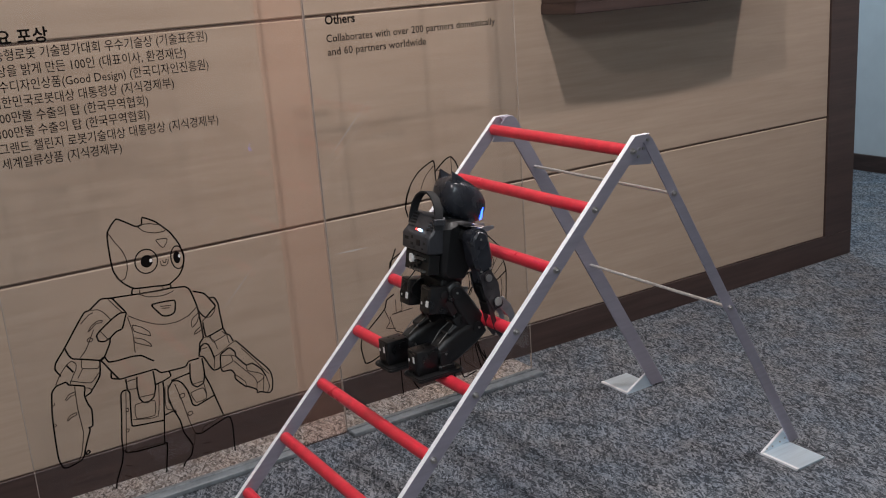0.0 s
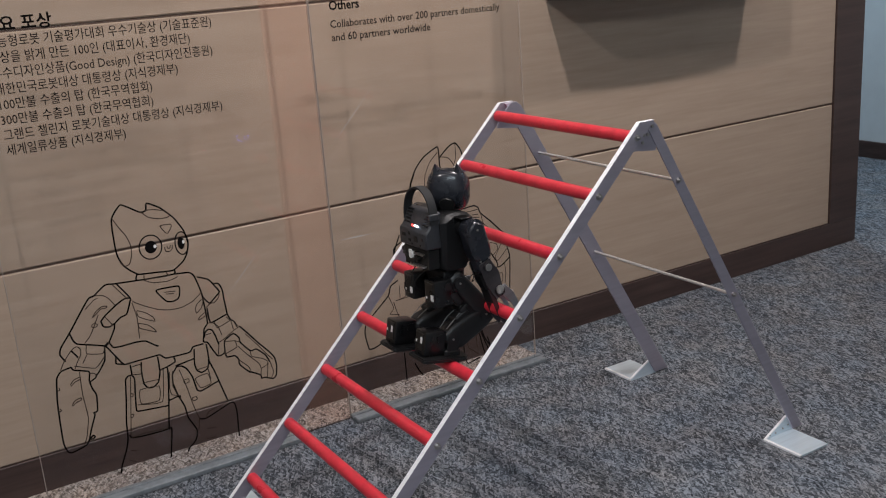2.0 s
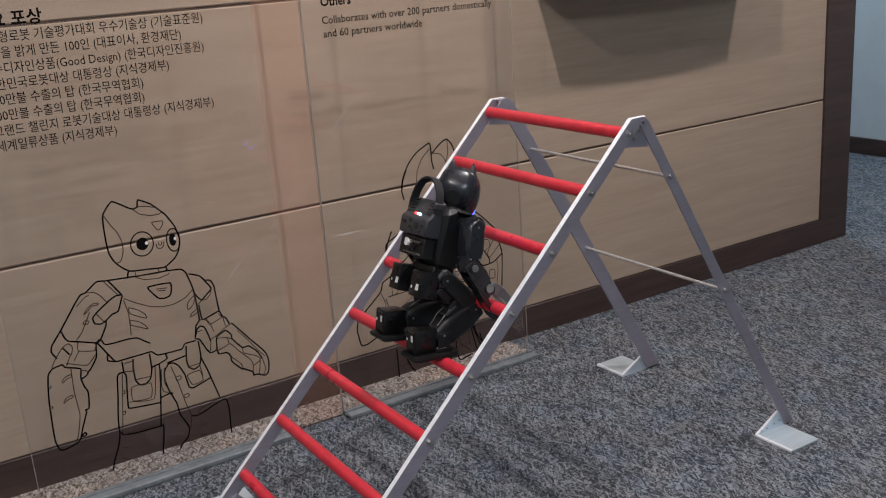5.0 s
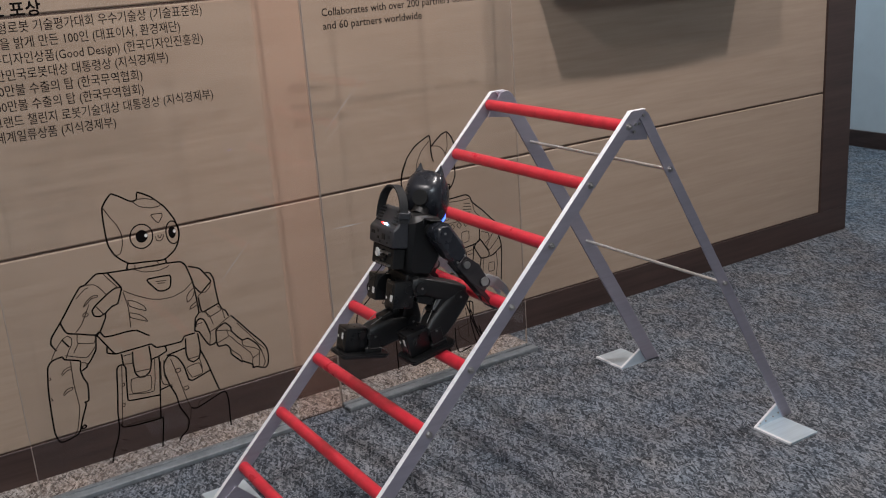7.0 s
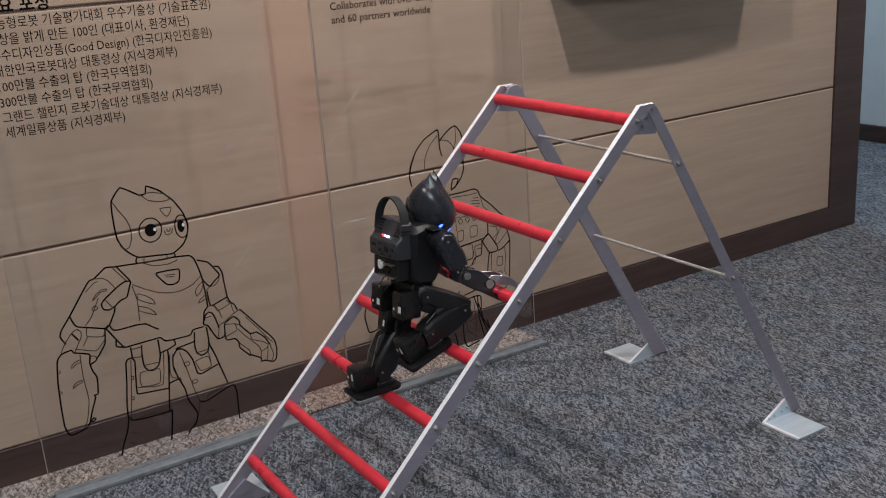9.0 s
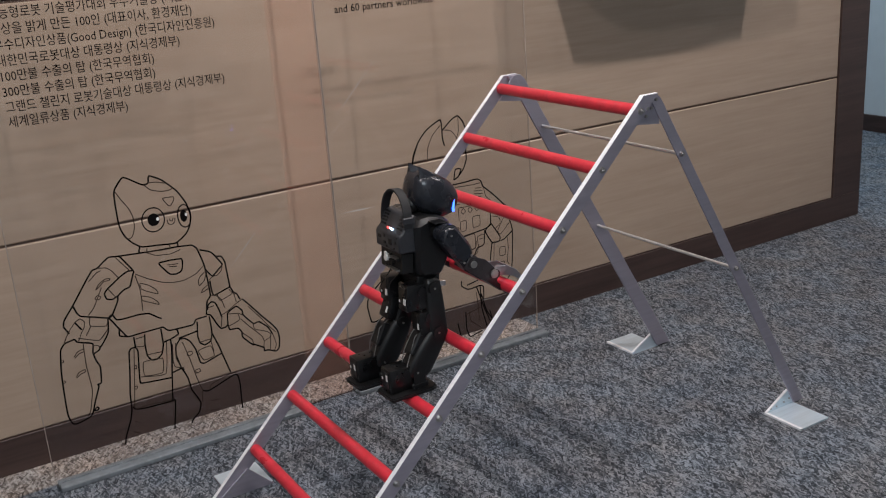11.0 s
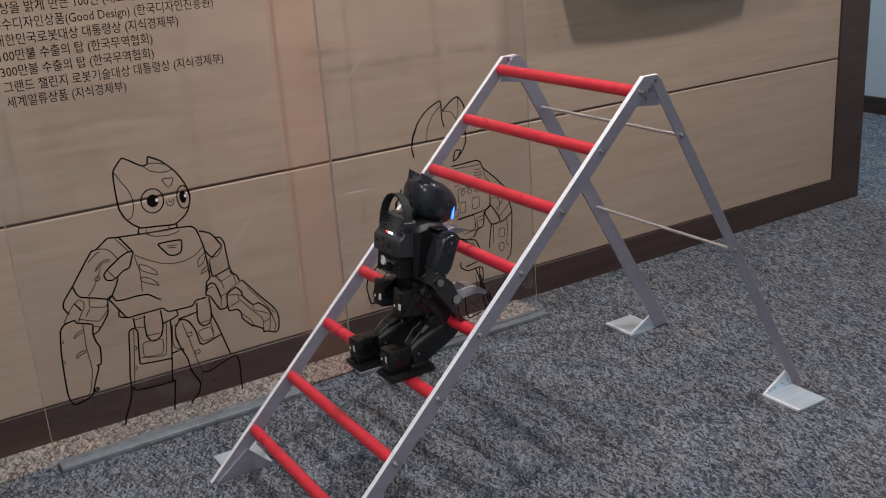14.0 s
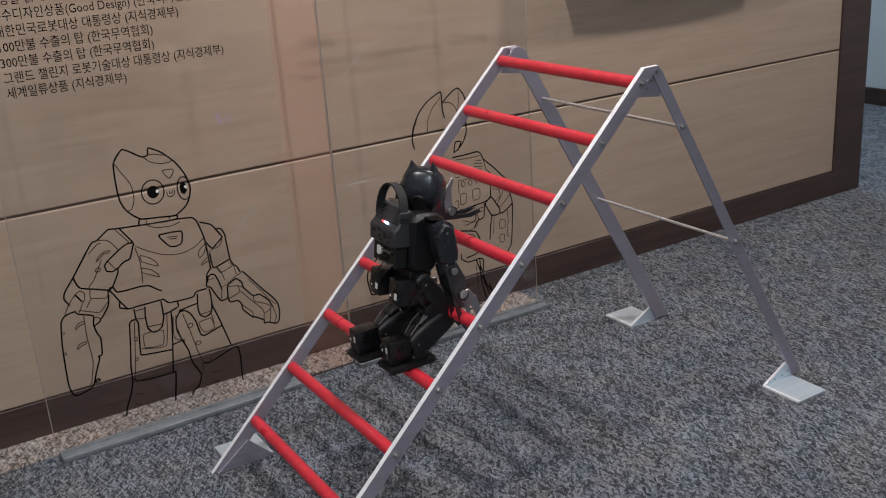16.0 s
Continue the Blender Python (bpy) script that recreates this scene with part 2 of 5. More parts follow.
# wall-mounted case with a bowed front, whose lower edge shows at the top
case = thing("wall_case", "dark brown wall-mounted display case with bowed front", "display case", at=pose(0.895, 0, 1.006))
for nm, z0, z1, grow in (("bottom_rim", 0.0, 0.03, 0.003), ("body", 0.03, 0.5, 0.0)):
    bm = B()
    w = 0.414 + grow
    plan = [(-w, -0.001)]
    for k in range(17):
        u = k / 8 - 1
        plan.append((w * u, -0.152 - grow - 0.012 * (1 - u * u)))
    plan.append((w, -0.001))
    prism(bm, plan, z0, z1)
    for v in bm.verts:
        v.co = Vector((v.co.x, v.co.z, v.co.y))
    bmesh.ops.recalc_face_normals(bm, faces=bm.faces)
    bmesh.ops.bevel(bm, geom=[e for e in bm.edges if e.calc_length() > 0.02 and e.calc_face_angle(0) > 0.8], offset=0.002, segments=2, affect="EDGES")
    part(nm, bm, WALNUT, case, "", False)

# acrylic screens in floor channels
YG = -0.135
SCREENS = []
for x0, x1 in ((-1.072, -0.3205), (-0.3175, 0.284)):
    screen = thing("acrylic_screen", "clear acrylic sheet standing in a floor channel", "screen", "acrylic screens", "",
                   pose((x0 + x1) / 2, YG, 0))
    SCREENS.append(screen)
    h = (x1 - x0) / 2
    bm = B()
    box(bm, (-h + 0.0015, -0.003, 0.008), (h - 0.0015, 0.003, 2.2))
    part("sheet", bm, GLASS, screen, "", False).visible_shadow = False
    for s in (-1, 1):
        bm = B()
        box(bm, (s * h - 0.0007, -0.0031, 0.02), (s * h + 0.0007, 0.0031, 2.2))
        part("edge", bm, GLASS_EDGE, screen, "polished acrylic edge", False)
    bm = B()
    end = h + 0.02 if x1 > 0 else h - 0.140
    box(bm, (-h + 0.005, -0.030, 0.0), (end, -0.004, 0.013), 0.002)
    box(bm, (-h + 0.005, 0.004, 0.0), (end, 0.016, 0.012), 0.001)
    box(bm, (-h + 0.005, -0.020, 0.0), (end, 0.016, 0.006))
    part("channel", bm, SLATE, screen, "aluminium floor channel", False)

# a translucent pinkish band, and pale slivers painting reflections, on the screens
bm = B()
box(bm, (-0.4400, YG - 0.0042, 0.012), (-0.3225, YG - 0.0032, 2.2))
part("pink_band", bm, PINK_BAND, SCREENS[0], "faintly pink translucent band", False, SCREENS[0].matrix_basis.inverted()).visible_shadow = False
# thin slivers stand in for streaks of reflected light
for x0, z0, x1, z1, w in ((-0.305, 0.488, -0.205, 0.487, 0.0022), (-0.300, 0.72, -0.155, 0.87, 0.0012), (-0.62, 0.40, -0.50, 0.52, 0.001)):
    bm = B()
    d = Vector((x1 - x0, 0, z1 - z0)).normalized()
    n = Vector((-d.z, 0, d.x)) * w
    q = [Vector((x0, 0, z0)), Vector(((x0 + x1) / 2, 0, (z0 + z1) / 2)) + n, Vector((x1, 0, z1)), Vector(((x0 + x1) / 2, 0, (z0 + z1) / 2)) - n]
    bm.faces.new([bm.verts.new((p.x, YG - 0.0046, p.z)) for p in q])
    s = SCREENS[0 if x1 < -0.33 else 1]
    part("reflection_streak", bm, STREAK, s, "pale painted streak of reflected light on the acrylic", False, s.matrix_basis.inverted()).visible_shadow = False

# ---- lettering and line drawings printed on the screens ----
def smooth_line(pts, steps=5):
    """Catmull-Rom through the points."""
    p = [Vector((a, 0, b)) for a, b in pts]
    if len(p) < 3:
        return p
    closed = (p[0] - p[-1]).length < 1e-6
    out = []
    n = len(p)
    for i in range(n - 1):
        a = p[i - 1] if i > 0 else (p[-2] if closed else p[0])
        d = p[i + 2] if i + 2 < n else (p[1] if closed else p[-1])
        b, c = p[i], p[i + 1]
        for k in range(steps):
            u = k / steps
            q = 0.5 * (2 * b + (c - a) * u + (2 * a - 5 * b + 4 * c - d) * u * u + (3 * b - a - 3 * c + d) * u ** 3)
            out.append(0.45 * q + 0.55 * (b + (c - b) * u))
    return out + [p[-1]]


def ribbon(bm, pts, width, y):
    """A flat ink line along the points."""
    left, right = [], []
    for i, q in enumerate(pts):
        d = (pts[min(i + 1, len(pts) - 1)] - pts[max(i - 1, 0)])
        if d.length < 1e-9:
            d = Vector((1, 0, 0))
        n = Vector((-d.z, 0, d.x)).normalized() * width / 2
        left.append(bm.verts.new((q.x + n.x, y, q.z + n.z)))
        right.append(bm.verts.new((q.x - n.x, y, q.z - n.z)))
    for i in range(len(pts) - 1):
        bm.faces.new((left[i], right[i], right[i + 1], left[i + 1]))


def oval(bm, x, z, rx, rz, width=0.0, y=0.0, n=28):
    pts = [Vector((x + rx * math.cos(2 * math.pi * i / n), 0, z + rz * math.sin(2 * math.pi * i / n))) for i in range(n + 1)]
    if width:
        ribbon(bm, pts, width, y)
    else:
        bm.faces.new([bm.verts.new((q.x, y, q.z)) for q in pts[:-1]])


FRONT_VIEW, REAR_VIEW = [], []


def stroke(view, heavy, *points):
    """One inked line of a drawing: x and height on the glass."""
    view.append((heavy, list(points)))


stroke(FRONT_VIEW, 1, (-0.836, 0.651), (-0.813, 0.676), (-0.775, 0.652), (-0.761, 0.653), (-0.757, 0.669), (-0.730, 0.654), (-0.702, 0.625), (-0.684, 0.592), (-0.678, 0.562), (-0.683, 0.539), (-0.695, 0.521), (-0.721, 0.505), (-0.760, 0.509), (-0.797, 0.513), (-0.814, 0.525), (-0.828, 0.541), (-0.837, 0.563), (-0.839, 0.585), (-0.839, 0.624), (-0.836, 0.651))
stroke(FRONT_VIEW, 0, (-0.835, 0.648), (-0.825, 0.627), (-0.812, 0.605), (-0.806, 0.585), (-0.806, 0.562), (-0.814, 0.541), (-0.824, 0.538), (-0.834, 0.548))
stroke(FRONT_VIEW, 0, (-0.772, 0.652), (-0.758, 0.637), (-0.734, 0.629), (-0.715, 0.629), (-0.710, 0.634), (-0.719, 0.644), (-0.743, 0.652), (-0.764, 0.654))
stroke(FRONT_VIEW, 0, (-0.735, 0.613), (-0.711, 0.612), (-0.711, 0.604), (-0.720, 0.593), (-0.726, 0.596), (-0.735, 0.613))
stroke(FRONT_VIEW, 0, (-0.732, 0.563), (-0.731, 0.553), (-0.723, 0.550), (-0.716, 0.555), (-0.714, 0.564))
stroke(FRONT_VIEW, 0, (-0.726, 0.565), (-0.726, 0.559), (-0.721, 0.558), (-0.718, 0.565))
stroke(FRONT_VIEW, 1, (-0.802, 0.514), (-0.803, 0.500), (-0.720, 0.496), (-0.719, 0.508))
stroke(FRONT_VIEW, 0, (-0.787, 0.508), (-0.786, 0.499), (-0.736, 0.495), (-0.737, 0.505))
stroke(FRONT_VIEW, 0, (-0.792, 0.499), (-0.770, 0.487), (-0.738, 0.483), (-0.716, 0.487), (-0.713, 0.490))
stroke(FRONT_VIEW, 1, (-0.720, 0.496), (-0.686, 0.492), (-0.676, 0.483), (-0.671, 0.468), (-0.664, 0.439), (-0.662, 0.417), (-0.660, 0.382), (-0.660, 0.361), (-0.670, 0.349), (-0.676, 0.318))
stroke(FRONT_VIEW, 1, (-0.803, 0.500), (-0.855, 0.504), (-0.874, 0.506), (-0.901, 0.487), (-0.912, 0.485), (-0.930, 0.463), (-0.965, 0.416), (-0.988, 0.388), (-0.992, 0.373), (-0.983, 0.355))
stroke(FRONT_VIEW, 1, (-0.850, 0.504), (-0.825, 0.464), (-0.827, 0.455), (-0.838, 0.429), (-0.852, 0.425), (-0.867, 0.414), (-0.870, 0.402), (-0.886, 0.374), (-0.895, 0.367))
stroke(FRONT_VIEW, 0, (-0.858, 0.502), (-0.833, 0.466))
stroke(FRONT_VIEW, 0, (-0.901, 0.487), (-0.883, 0.484), (-0.872, 0.475), (-0.860, 0.456))
stroke(FRONT_VIEW, 1, (-0.825, 0.464), (-0.838, 0.465), (-0.855, 0.457), (-0.886, 0.436), (-0.895, 0.426), (-0.892, 0.413), (-0.880, 0.409), (-0.868, 0.414))
stroke(FRONT_VIEW, 0, (-0.886, 0.435), (-0.873, 0.413), (-0.878, 0.410))
stroke(FRONT_VIEW, 0, (-0.924, 0.461), (-0.917, 0.467), (-0.903, 0.478), (-0.894, 0.480))
stroke(FRONT_VIEW, 0, (-0.912, 0.439), (-0.903, 0.445), (-0.892, 0.454), (-0.880, 0.454), (-0.878, 0.458), (-0.889, 0.459), (-0.903, 0.451), (-0.912, 0.439))
stroke(FRONT_VIEW, 0, (-0.916, 0.422), (-0.910, 0.426), (-0.904, 0.421), (-0.908, 0.416), (-0.916, 0.418), (-0.916, 0.422))
stroke(FRONT_VIEW, 0, (-0.899, 0.442), (-0.922, 0.401), (-0.937, 0.386))
stroke(FRONT_VIEW, 1, (-0.965, 0.416), (-0.960, 0.398), (-0.953, 0.388), (-0.926, 0.379), (-0.897, 0.369), (-0.889, 0.375))
stroke(FRONT_VIEW, 0, (-0.997, 0.338), (-0.985, 0.358), (-0.968, 0.377), (-0.956, 0.383), (-0.948, 0.375), (-0.950, 0.362), (-0.958, 0.350), (-0.967, 0.333))
stroke(FRONT_VIEW, 1, (-0.968, 0.377), (-0.956, 0.357))
stroke(FRONT_VIEW, 0, (-0.935, 0.380), (-0.937, 0.361), (-0.904, 0.352), (-0.897, 0.366))
stroke(FRONT_VIEW, 1, (-0.897, 0.369), (-0.902, 0.335), (-0.920, 0.310), (-0.925, 0.307), (-0.927, 0.301), (-0.940, 0.295))
stroke(FRONT_VIEW, 0, (-0.967, 0.340), (-0.924, 0.323), (-0.901, 0.344))
stroke(FRONT_VIEW, 0, (-0.936, 0.360), (-0.949, 0.341))
stroke(FRONT_VIEW, 1, (-0.997, 0.335), (-0.975, 0.339), (-0.970, 0.331), (-0.939, 0.319), (-0.942, 0.298), (-0.938, 0.276), (-0.932, 0.261), (-0.936, 0.223), (-0.945, 0.221), (-0.943, 0.215), (-0.956, 0.184), (-0.965, 0.159), (-0.972, 0.150), (-0.988, 0.145), (-1.004, 0.142), (-1.013, 0.146), (-1.019, 0.169), (-1.018, 0.218), (-1.015, 0.272), (-1.008, 0.321), (-0.997, 0.335))
stroke(FRONT_VIEW, 0, (-0.940, 0.315), (-0.929, 0.312), (-0.924, 0.304))
stroke(FRONT_VIEW, 1, (-0.963, 0.161), (-0.961, 0.163), (-0.955, 0.168), (-0.951, 0.164), (-0.956, 0.160), (-0.963, 0.161))
stroke(FRONT_VIEW, 0, (-0.983, 0.299), (-0.974, 0.309), (-0.960, 0.312), (-0.961, 0.306), (-0.971, 0.304), (-0.982, 0.296))
stroke(FRONT_VIEW, 0, (-0.987, 0.251), (-0.979, 0.261), (-0.965, 0.264), (-0.966, 0.258), (-0.976, 0.256), (-0.986, 0.249))
stroke(FRONT_VIEW, 0, (-1.012, 0.293), (-1.006, 0.294), (-1.007, 0.300))
stroke(FRONT_VIEW, 0, (-1.017, 0.245), (-1.010, 0.246), (-1.013, 0.252))
stroke(FRONT_VIEW, 0, (-0.959, 0.324), (-0.961, 0.270), (-0.958, 0.213), (-0.969, 0.167), (-0.979, 0.149))
stroke(FRONT_VIEW, 1, (-0.886, 0.374), (-0.879, 0.360), (-0.861, 0.358), (-0.829, 0.359), (-0.807, 0.356), (-0.789, 0.342), (-0.780, 0.336))
stroke(FRONT_VIEW, 1, (-0.895, 0.367), (-0.891, 0.362), (-0.875, 0.334), (-0.862, 0.314), (-0.843, 0.314), (-0.797, 0.315), (-0.780, 0.315), (-0.767, 0.303), (-0.712, 0.302), (-0.702, 0.313), (-0.676, 0.314))
stroke(FRONT_VIEW, 1, (-0.877, 0.336), (-0.879, 0.321), (-0.862, 0.314))
stroke(FRONT_VIEW, 0, (-0.822, 0.455), (-0.797, 0.438), (-0.767, 0.422), (-0.742, 0.415), (-0.715, 0.414), (-0.687, 0.422), (-0.664, 0.439))
stroke(FRONT_VIEW, 0, (-0.823, 0.452), (-0.817, 0.415), (-0.819, 0.366))
stroke(FRONT_VIEW, 0, (-0.815, 0.431), (-0.797, 0.422), (-0.782, 0.408), (-0.779, 0.397), (-0.796, 0.405), (-0.814, 0.417), (-0.815, 0.431))
stroke(FRONT_VIEW, 0, (-0.816, 0.401), (-0.796, 0.392), (-0.784, 0.380), (-0.780, 0.371), (-0.798, 0.380), (-0.816, 0.390), (-0.816, 0.401))
stroke(FRONT_VIEW, 0, (-0.683, 0.404), (-0.677, 0.414), (-0.662, 0.424), (-0.662, 0.419), (-0.669, 0.402), (-0.682, 0.392), (-0.683, 0.404))
stroke(FRONT_VIEW, 0, (-0.680, 0.374), (-0.675, 0.382), (-0.660, 0.390), (-0.660, 0.382), (-0.670, 0.377), (-0.680, 0.374))
stroke(FRONT_VIEW, 1, (-0.766, 0.468), (-0.714, 0.466), (-0.715, 0.444), (-0.720, 0.436), (-0.732, 0.433), (-0.745, 0.436), (-0.754, 0.447), (-0.766, 0.468))
stroke(FRONT_VIEW, 0, (-0.748, 0.459), (-0.723, 0.456))
stroke(FRONT_VIEW, 0, (-0.745, 0.454), (-0.727, 0.451))
stroke(FRONT_VIEW, 1, (-0.669, 0.477), (-0.644, 0.466), (-0.632, 0.449), (-0.621, 0.430), (-0.632, 0.420), (-0.647, 0.408), (-0.654, 0.414), (-0.662, 0.427))
stroke(FRONT_VIEW, 1, (-0.635, 0.453), (-0.621, 0.450), (-0.614, 0.434), (-0.613, 0.413), (-0.610, 0.371))
stroke(FRONT_VIEW, 0, (-0.621, 0.430), (-0.626, 0.416), (-0.637, 0.407), (-0.647, 0.407), (-0.658, 0.400))
stroke(FRONT_VIEW, 1, (-0.656, 0.398), (-0.655, 0.373), (-0.651, 0.360), (-0.619, 0.369), (-0.610, 0.371), (-0.604, 0.356), (-0.596, 0.350), (-0.590, 0.334))
stroke(FRONT_VIEW, 0, (-0.643, 0.360), (-0.638, 0.344), (-0.607, 0.354), (-0.614, 0.366))
stroke(FRONT_VIEW, 0, (-0.604, 0.356), (-0.600, 0.331))
stroke(FRONT_VIEW, 0, (-0.639, 0.308), (-0.627, 0.312), (-0.601, 0.327), (-0.584, 0.334))
stroke(FRONT_VIEW, 0, (-0.660, 0.361), (-0.648, 0.360), (-0.636, 0.347), (-0.630, 0.324))
stroke(FRONT_VIEW, 1, (-0.675, 0.318), (-0.666, 0.314), (-0.654, 0.288), (-0.646, 0.275), (-0.635, 0.275), (-0.629, 0.279))
stroke(FRONT_VIEW, 1, (-0.672, 0.328), (-0.669, 0.340), (-0.660, 0.346), (-0.651, 0.341), (-0.645, 0.324), (-0.640, 0.302))
stroke(FRONT_VIEW, 0, (-0.669, 0.334), (-0.655, 0.335))
stroke(FRONT_VIEW, 0, (-0.640, 0.302), (-0.645, 0.278))
stroke(FRONT_VIEW, 1, (-0.628, 0.279), (-0.625, 0.266), (-0.605, 0.264), (-0.597, 0.253), (-0.596, 0.238), (-0.573, 0.211), (-0.572, 0.213), (-0.547, 0.197), (-0.547, 0.188), (-0.537, 0.188), (-0.517, 0.179), (-0.508, 0.186), (-0.504, 0.209), (-0.507, 0.232), (-0.519, 0.251), (-0.542, 0.279), (-0.563, 0.307), (-0.584, 0.334))
stroke(FRONT_VIEW, 1, (-0.628, 0.279), (-0.625, 0.308), (-0.602, 0.320), (-0.589, 0.306), (-0.588, 0.294), (-0.566, 0.266), (-0.550, 0.266), (-0.530, 0.246), (-0.520, 0.225))
stroke(FRONT_VIEW, 0, (-0.625, 0.306), (-0.600, 0.301), (-0.590, 0.295))
stroke(FRONT_VIEW, 0, (-0.600, 0.301), (-0.598, 0.284), (-0.630, 0.274))
stroke(FRONT_VIEW, 0, (-0.566, 0.266), (-0.564, 0.251), (-0.536, 0.237), (-0.525, 0.227), (-0.529, 0.219), (-0.544, 0.213), (-0.547, 0.197))
stroke(FRONT_VIEW, 0, (-0.595, 0.286), (-0.577, 0.262), (-0.549, 0.229), (-0.544, 0.213))
stroke(FRONT_VIEW, 0, (-0.525, 0.227), (-0.529, 0.201), (-0.532, 0.187))
stroke(FRONT_VIEW, 0, (-0.520, 0.225), (-0.514, 0.197), (-0.521, 0.182))
stroke(FRONT_VIEW, 0, (-0.573, 0.312), (-0.546, 0.276), (-0.527, 0.248), (-0.512, 0.229))
stroke(FRONT_VIEW, 0, (-0.596, 0.250), (-0.574, 0.226), (-0.572, 0.213))
stroke(FRONT_VIEW, 1, (-0.849, 0.310), (-0.849, 0.285))
stroke(FRONT_VIEW, 0, (-0.846, 0.304), (-0.826, 0.304), (-0.829, 0.282), (-0.848, 0.285))
stroke(FRONT_VIEW, 1, (-0.824, 0.309), (-0.827, 0.286), (-0.826, 0.257), (-0.818, 0.244), (-0.806, 0.242), (-0.793, 0.251), (-0.786, 0.274), (-0.786, 0.312))
stroke(FRONT_VIEW, 0, (-0.827, 0.259), (-0.789, 0.257))
stroke(FRONT_VIEW, 1, (-0.786, 0.278), (-0.768, 0.280), (-0.771, 0.241), (-0.786, 0.130))
stroke(FRONT_VIEW, 1, (-0.909, 0.057), (-0.904, 0.076), (-0.888, 0.112), (-0.881, 0.138), (-0.879, 0.174), (-0.871, 0.228), (-0.865, 0.276), (-0.859, 0.284), (-0.850, 0.284), (-0.845, 0.274), (-0.849, 0.236), (-0.852, 0.197), (-0.839, 0.193), (-0.778, 0.187))
stroke(FRONT_VIEW, 0, (-0.837, 0.244), (-0.793, 0.241), (-0.798, 0.206), (-0.839, 0.210), (-0.837, 0.244))
stroke(FRONT_VIEW, 0, (-0.848, 0.210), (-0.791, 0.201), (-0.778, 0.278))
stroke(FRONT_VIEW, 0, (-0.853, 0.282), (-0.863, 0.212), (-0.874, 0.140))
stroke(FRONT_VIEW, 0, (-0.861, 0.235), (-0.855, 0.233), (-0.854, 0.240), (-0.860, 0.241))
stroke(FRONT_VIEW, 0, (-0.868, 0.186), (-0.862, 0.184), (-0.860, 0.191), (-0.867, 0.191))
stroke(FRONT_VIEW, 1, (-0.877, 0.144), (-0.872, 0.135), (-0.846, 0.131), (-0.789, 0.129), (-0.780, 0.131), (-0.783, 0.106), (-0.792, 0.057))
stroke(FRONT_VIEW, 0, (-0.872, 0.135), (-0.845, 0.137), (-0.788, 0.133))
stroke(FRONT_VIEW, 0, (-0.880, 0.106), (-0.867, 0.100))
stroke(FRONT_VIEW, 0, (-0.886, 0.082), (-0.872, 0.074))
stroke(FRONT_VIEW, 1, (-0.769, 0.281), (-0.748, 0.289), (-0.750, 0.302))
stroke(FRONT_VIEW, 1, (-0.749, 0.278), (-0.704, 0.284))
stroke(FRONT_VIEW, 0, (-0.765, 0.268), (-0.770, 0.227), (-0.767, 0.211), (-0.747, 0.203))
stroke(FRONT_VIEW, 0, (-0.758, 0.269), (-0.762, 0.232), (-0.754, 0.207))
stroke(FRONT_VIEW, 1, (-0.775, 0.199), (-0.754, 0.203), (-0.747, 0.198))
stroke(FRONT_VIEW, 1, (-0.761, 0.238), (-0.759, 0.259), (-0.747, 0.275), (-0.735, 0.274), (-0.724, 0.264), (-0.714, 0.242), (-0.710, 0.221), (-0.707, 0.205), (-0.697, 0.200), (-0.653, 0.213))
stroke(FRONT_VIEW, 1, (-0.761, 0.238), (-0.754, 0.207), (-0.742, 0.175), (-0.738, 0.144), (-0.726, 0.118), (-0.721, 0.103), (-0.728, 0.081), (-0.745, 0.067), (-0.750, 0.058))
stroke(FRONT_VIEW, 1, (-0.671, 0.273), (-0.659, 0.238), (-0.650, 0.203), (-0.638, 0.158))
stroke(FRONT_VIEW, 1, (-0.700, 0.307), (-0.704, 0.272), (-0.701, 0.254), (-0.690, 0.245), (-0.675, 0.251), (-0.669, 0.273), (-0.670, 0.312))
stroke(FRONT_VIEW, 0, (-0.702, 0.255), (-0.673, 0.256))
stroke(FRONT_VIEW, 0, (-0.708, 0.235), (-0.677, 0.239), (-0.672, 0.212), (-0.698, 0.208), (-0.708, 0.235))
stroke(FRONT_VIEW, 0, (-0.675, 0.254), (-0.671, 0.224))
stroke(FRONT_VIEW, 0, (-0.735, 0.238), (-0.724, 0.239), (-0.723, 0.231), (-0.734, 0.229), (-0.735, 0.238))
stroke(FRONT_VIEW, 0, (-0.722, 0.189), (-0.712, 0.190), (-0.710, 0.183), (-0.720, 0.181), (-0.722, 0.189))
stroke(FRONT_VIEW, 0, (-0.742, 0.267), (-0.731, 0.222), (-0.721, 0.168), (-0.712, 0.133))
stroke(FRONT_VIEW, 1, (-0.712, 0.133), (-0.696, 0.128), (-0.633, 0.149), (-0.622, 0.145), (-0.619, 0.122), (-0.621, 0.077), (-0.621, 0.057))
stroke(FRONT_VIEW, 0, (-0.696, 0.128), (-0.688, 0.143), (-0.638, 0.155), (-0.624, 0.153))
stroke(FRONT_VIEW, 0, (-0.712, 0.133), (-0.717, 0.107), (-0.721, 0.103))
stroke(FRONT_VIEW, 0, (-0.697, 0.101), (-0.677, 0.099))
stroke(FRONT_VIEW, 0, (-0.701, 0.076), (-0.678, 0.074))
stroke(REAR_VIEW, 1, (-0.086, 0.541), (-0.091, 0.566), (-0.086, 0.595), (-0.068, 0.629), (-0.044, 0.654), (-0.019, 0.668), (0.002, 0.676), (0.005, 0.661), (0.005, 0.628), (0.010, 0.606))
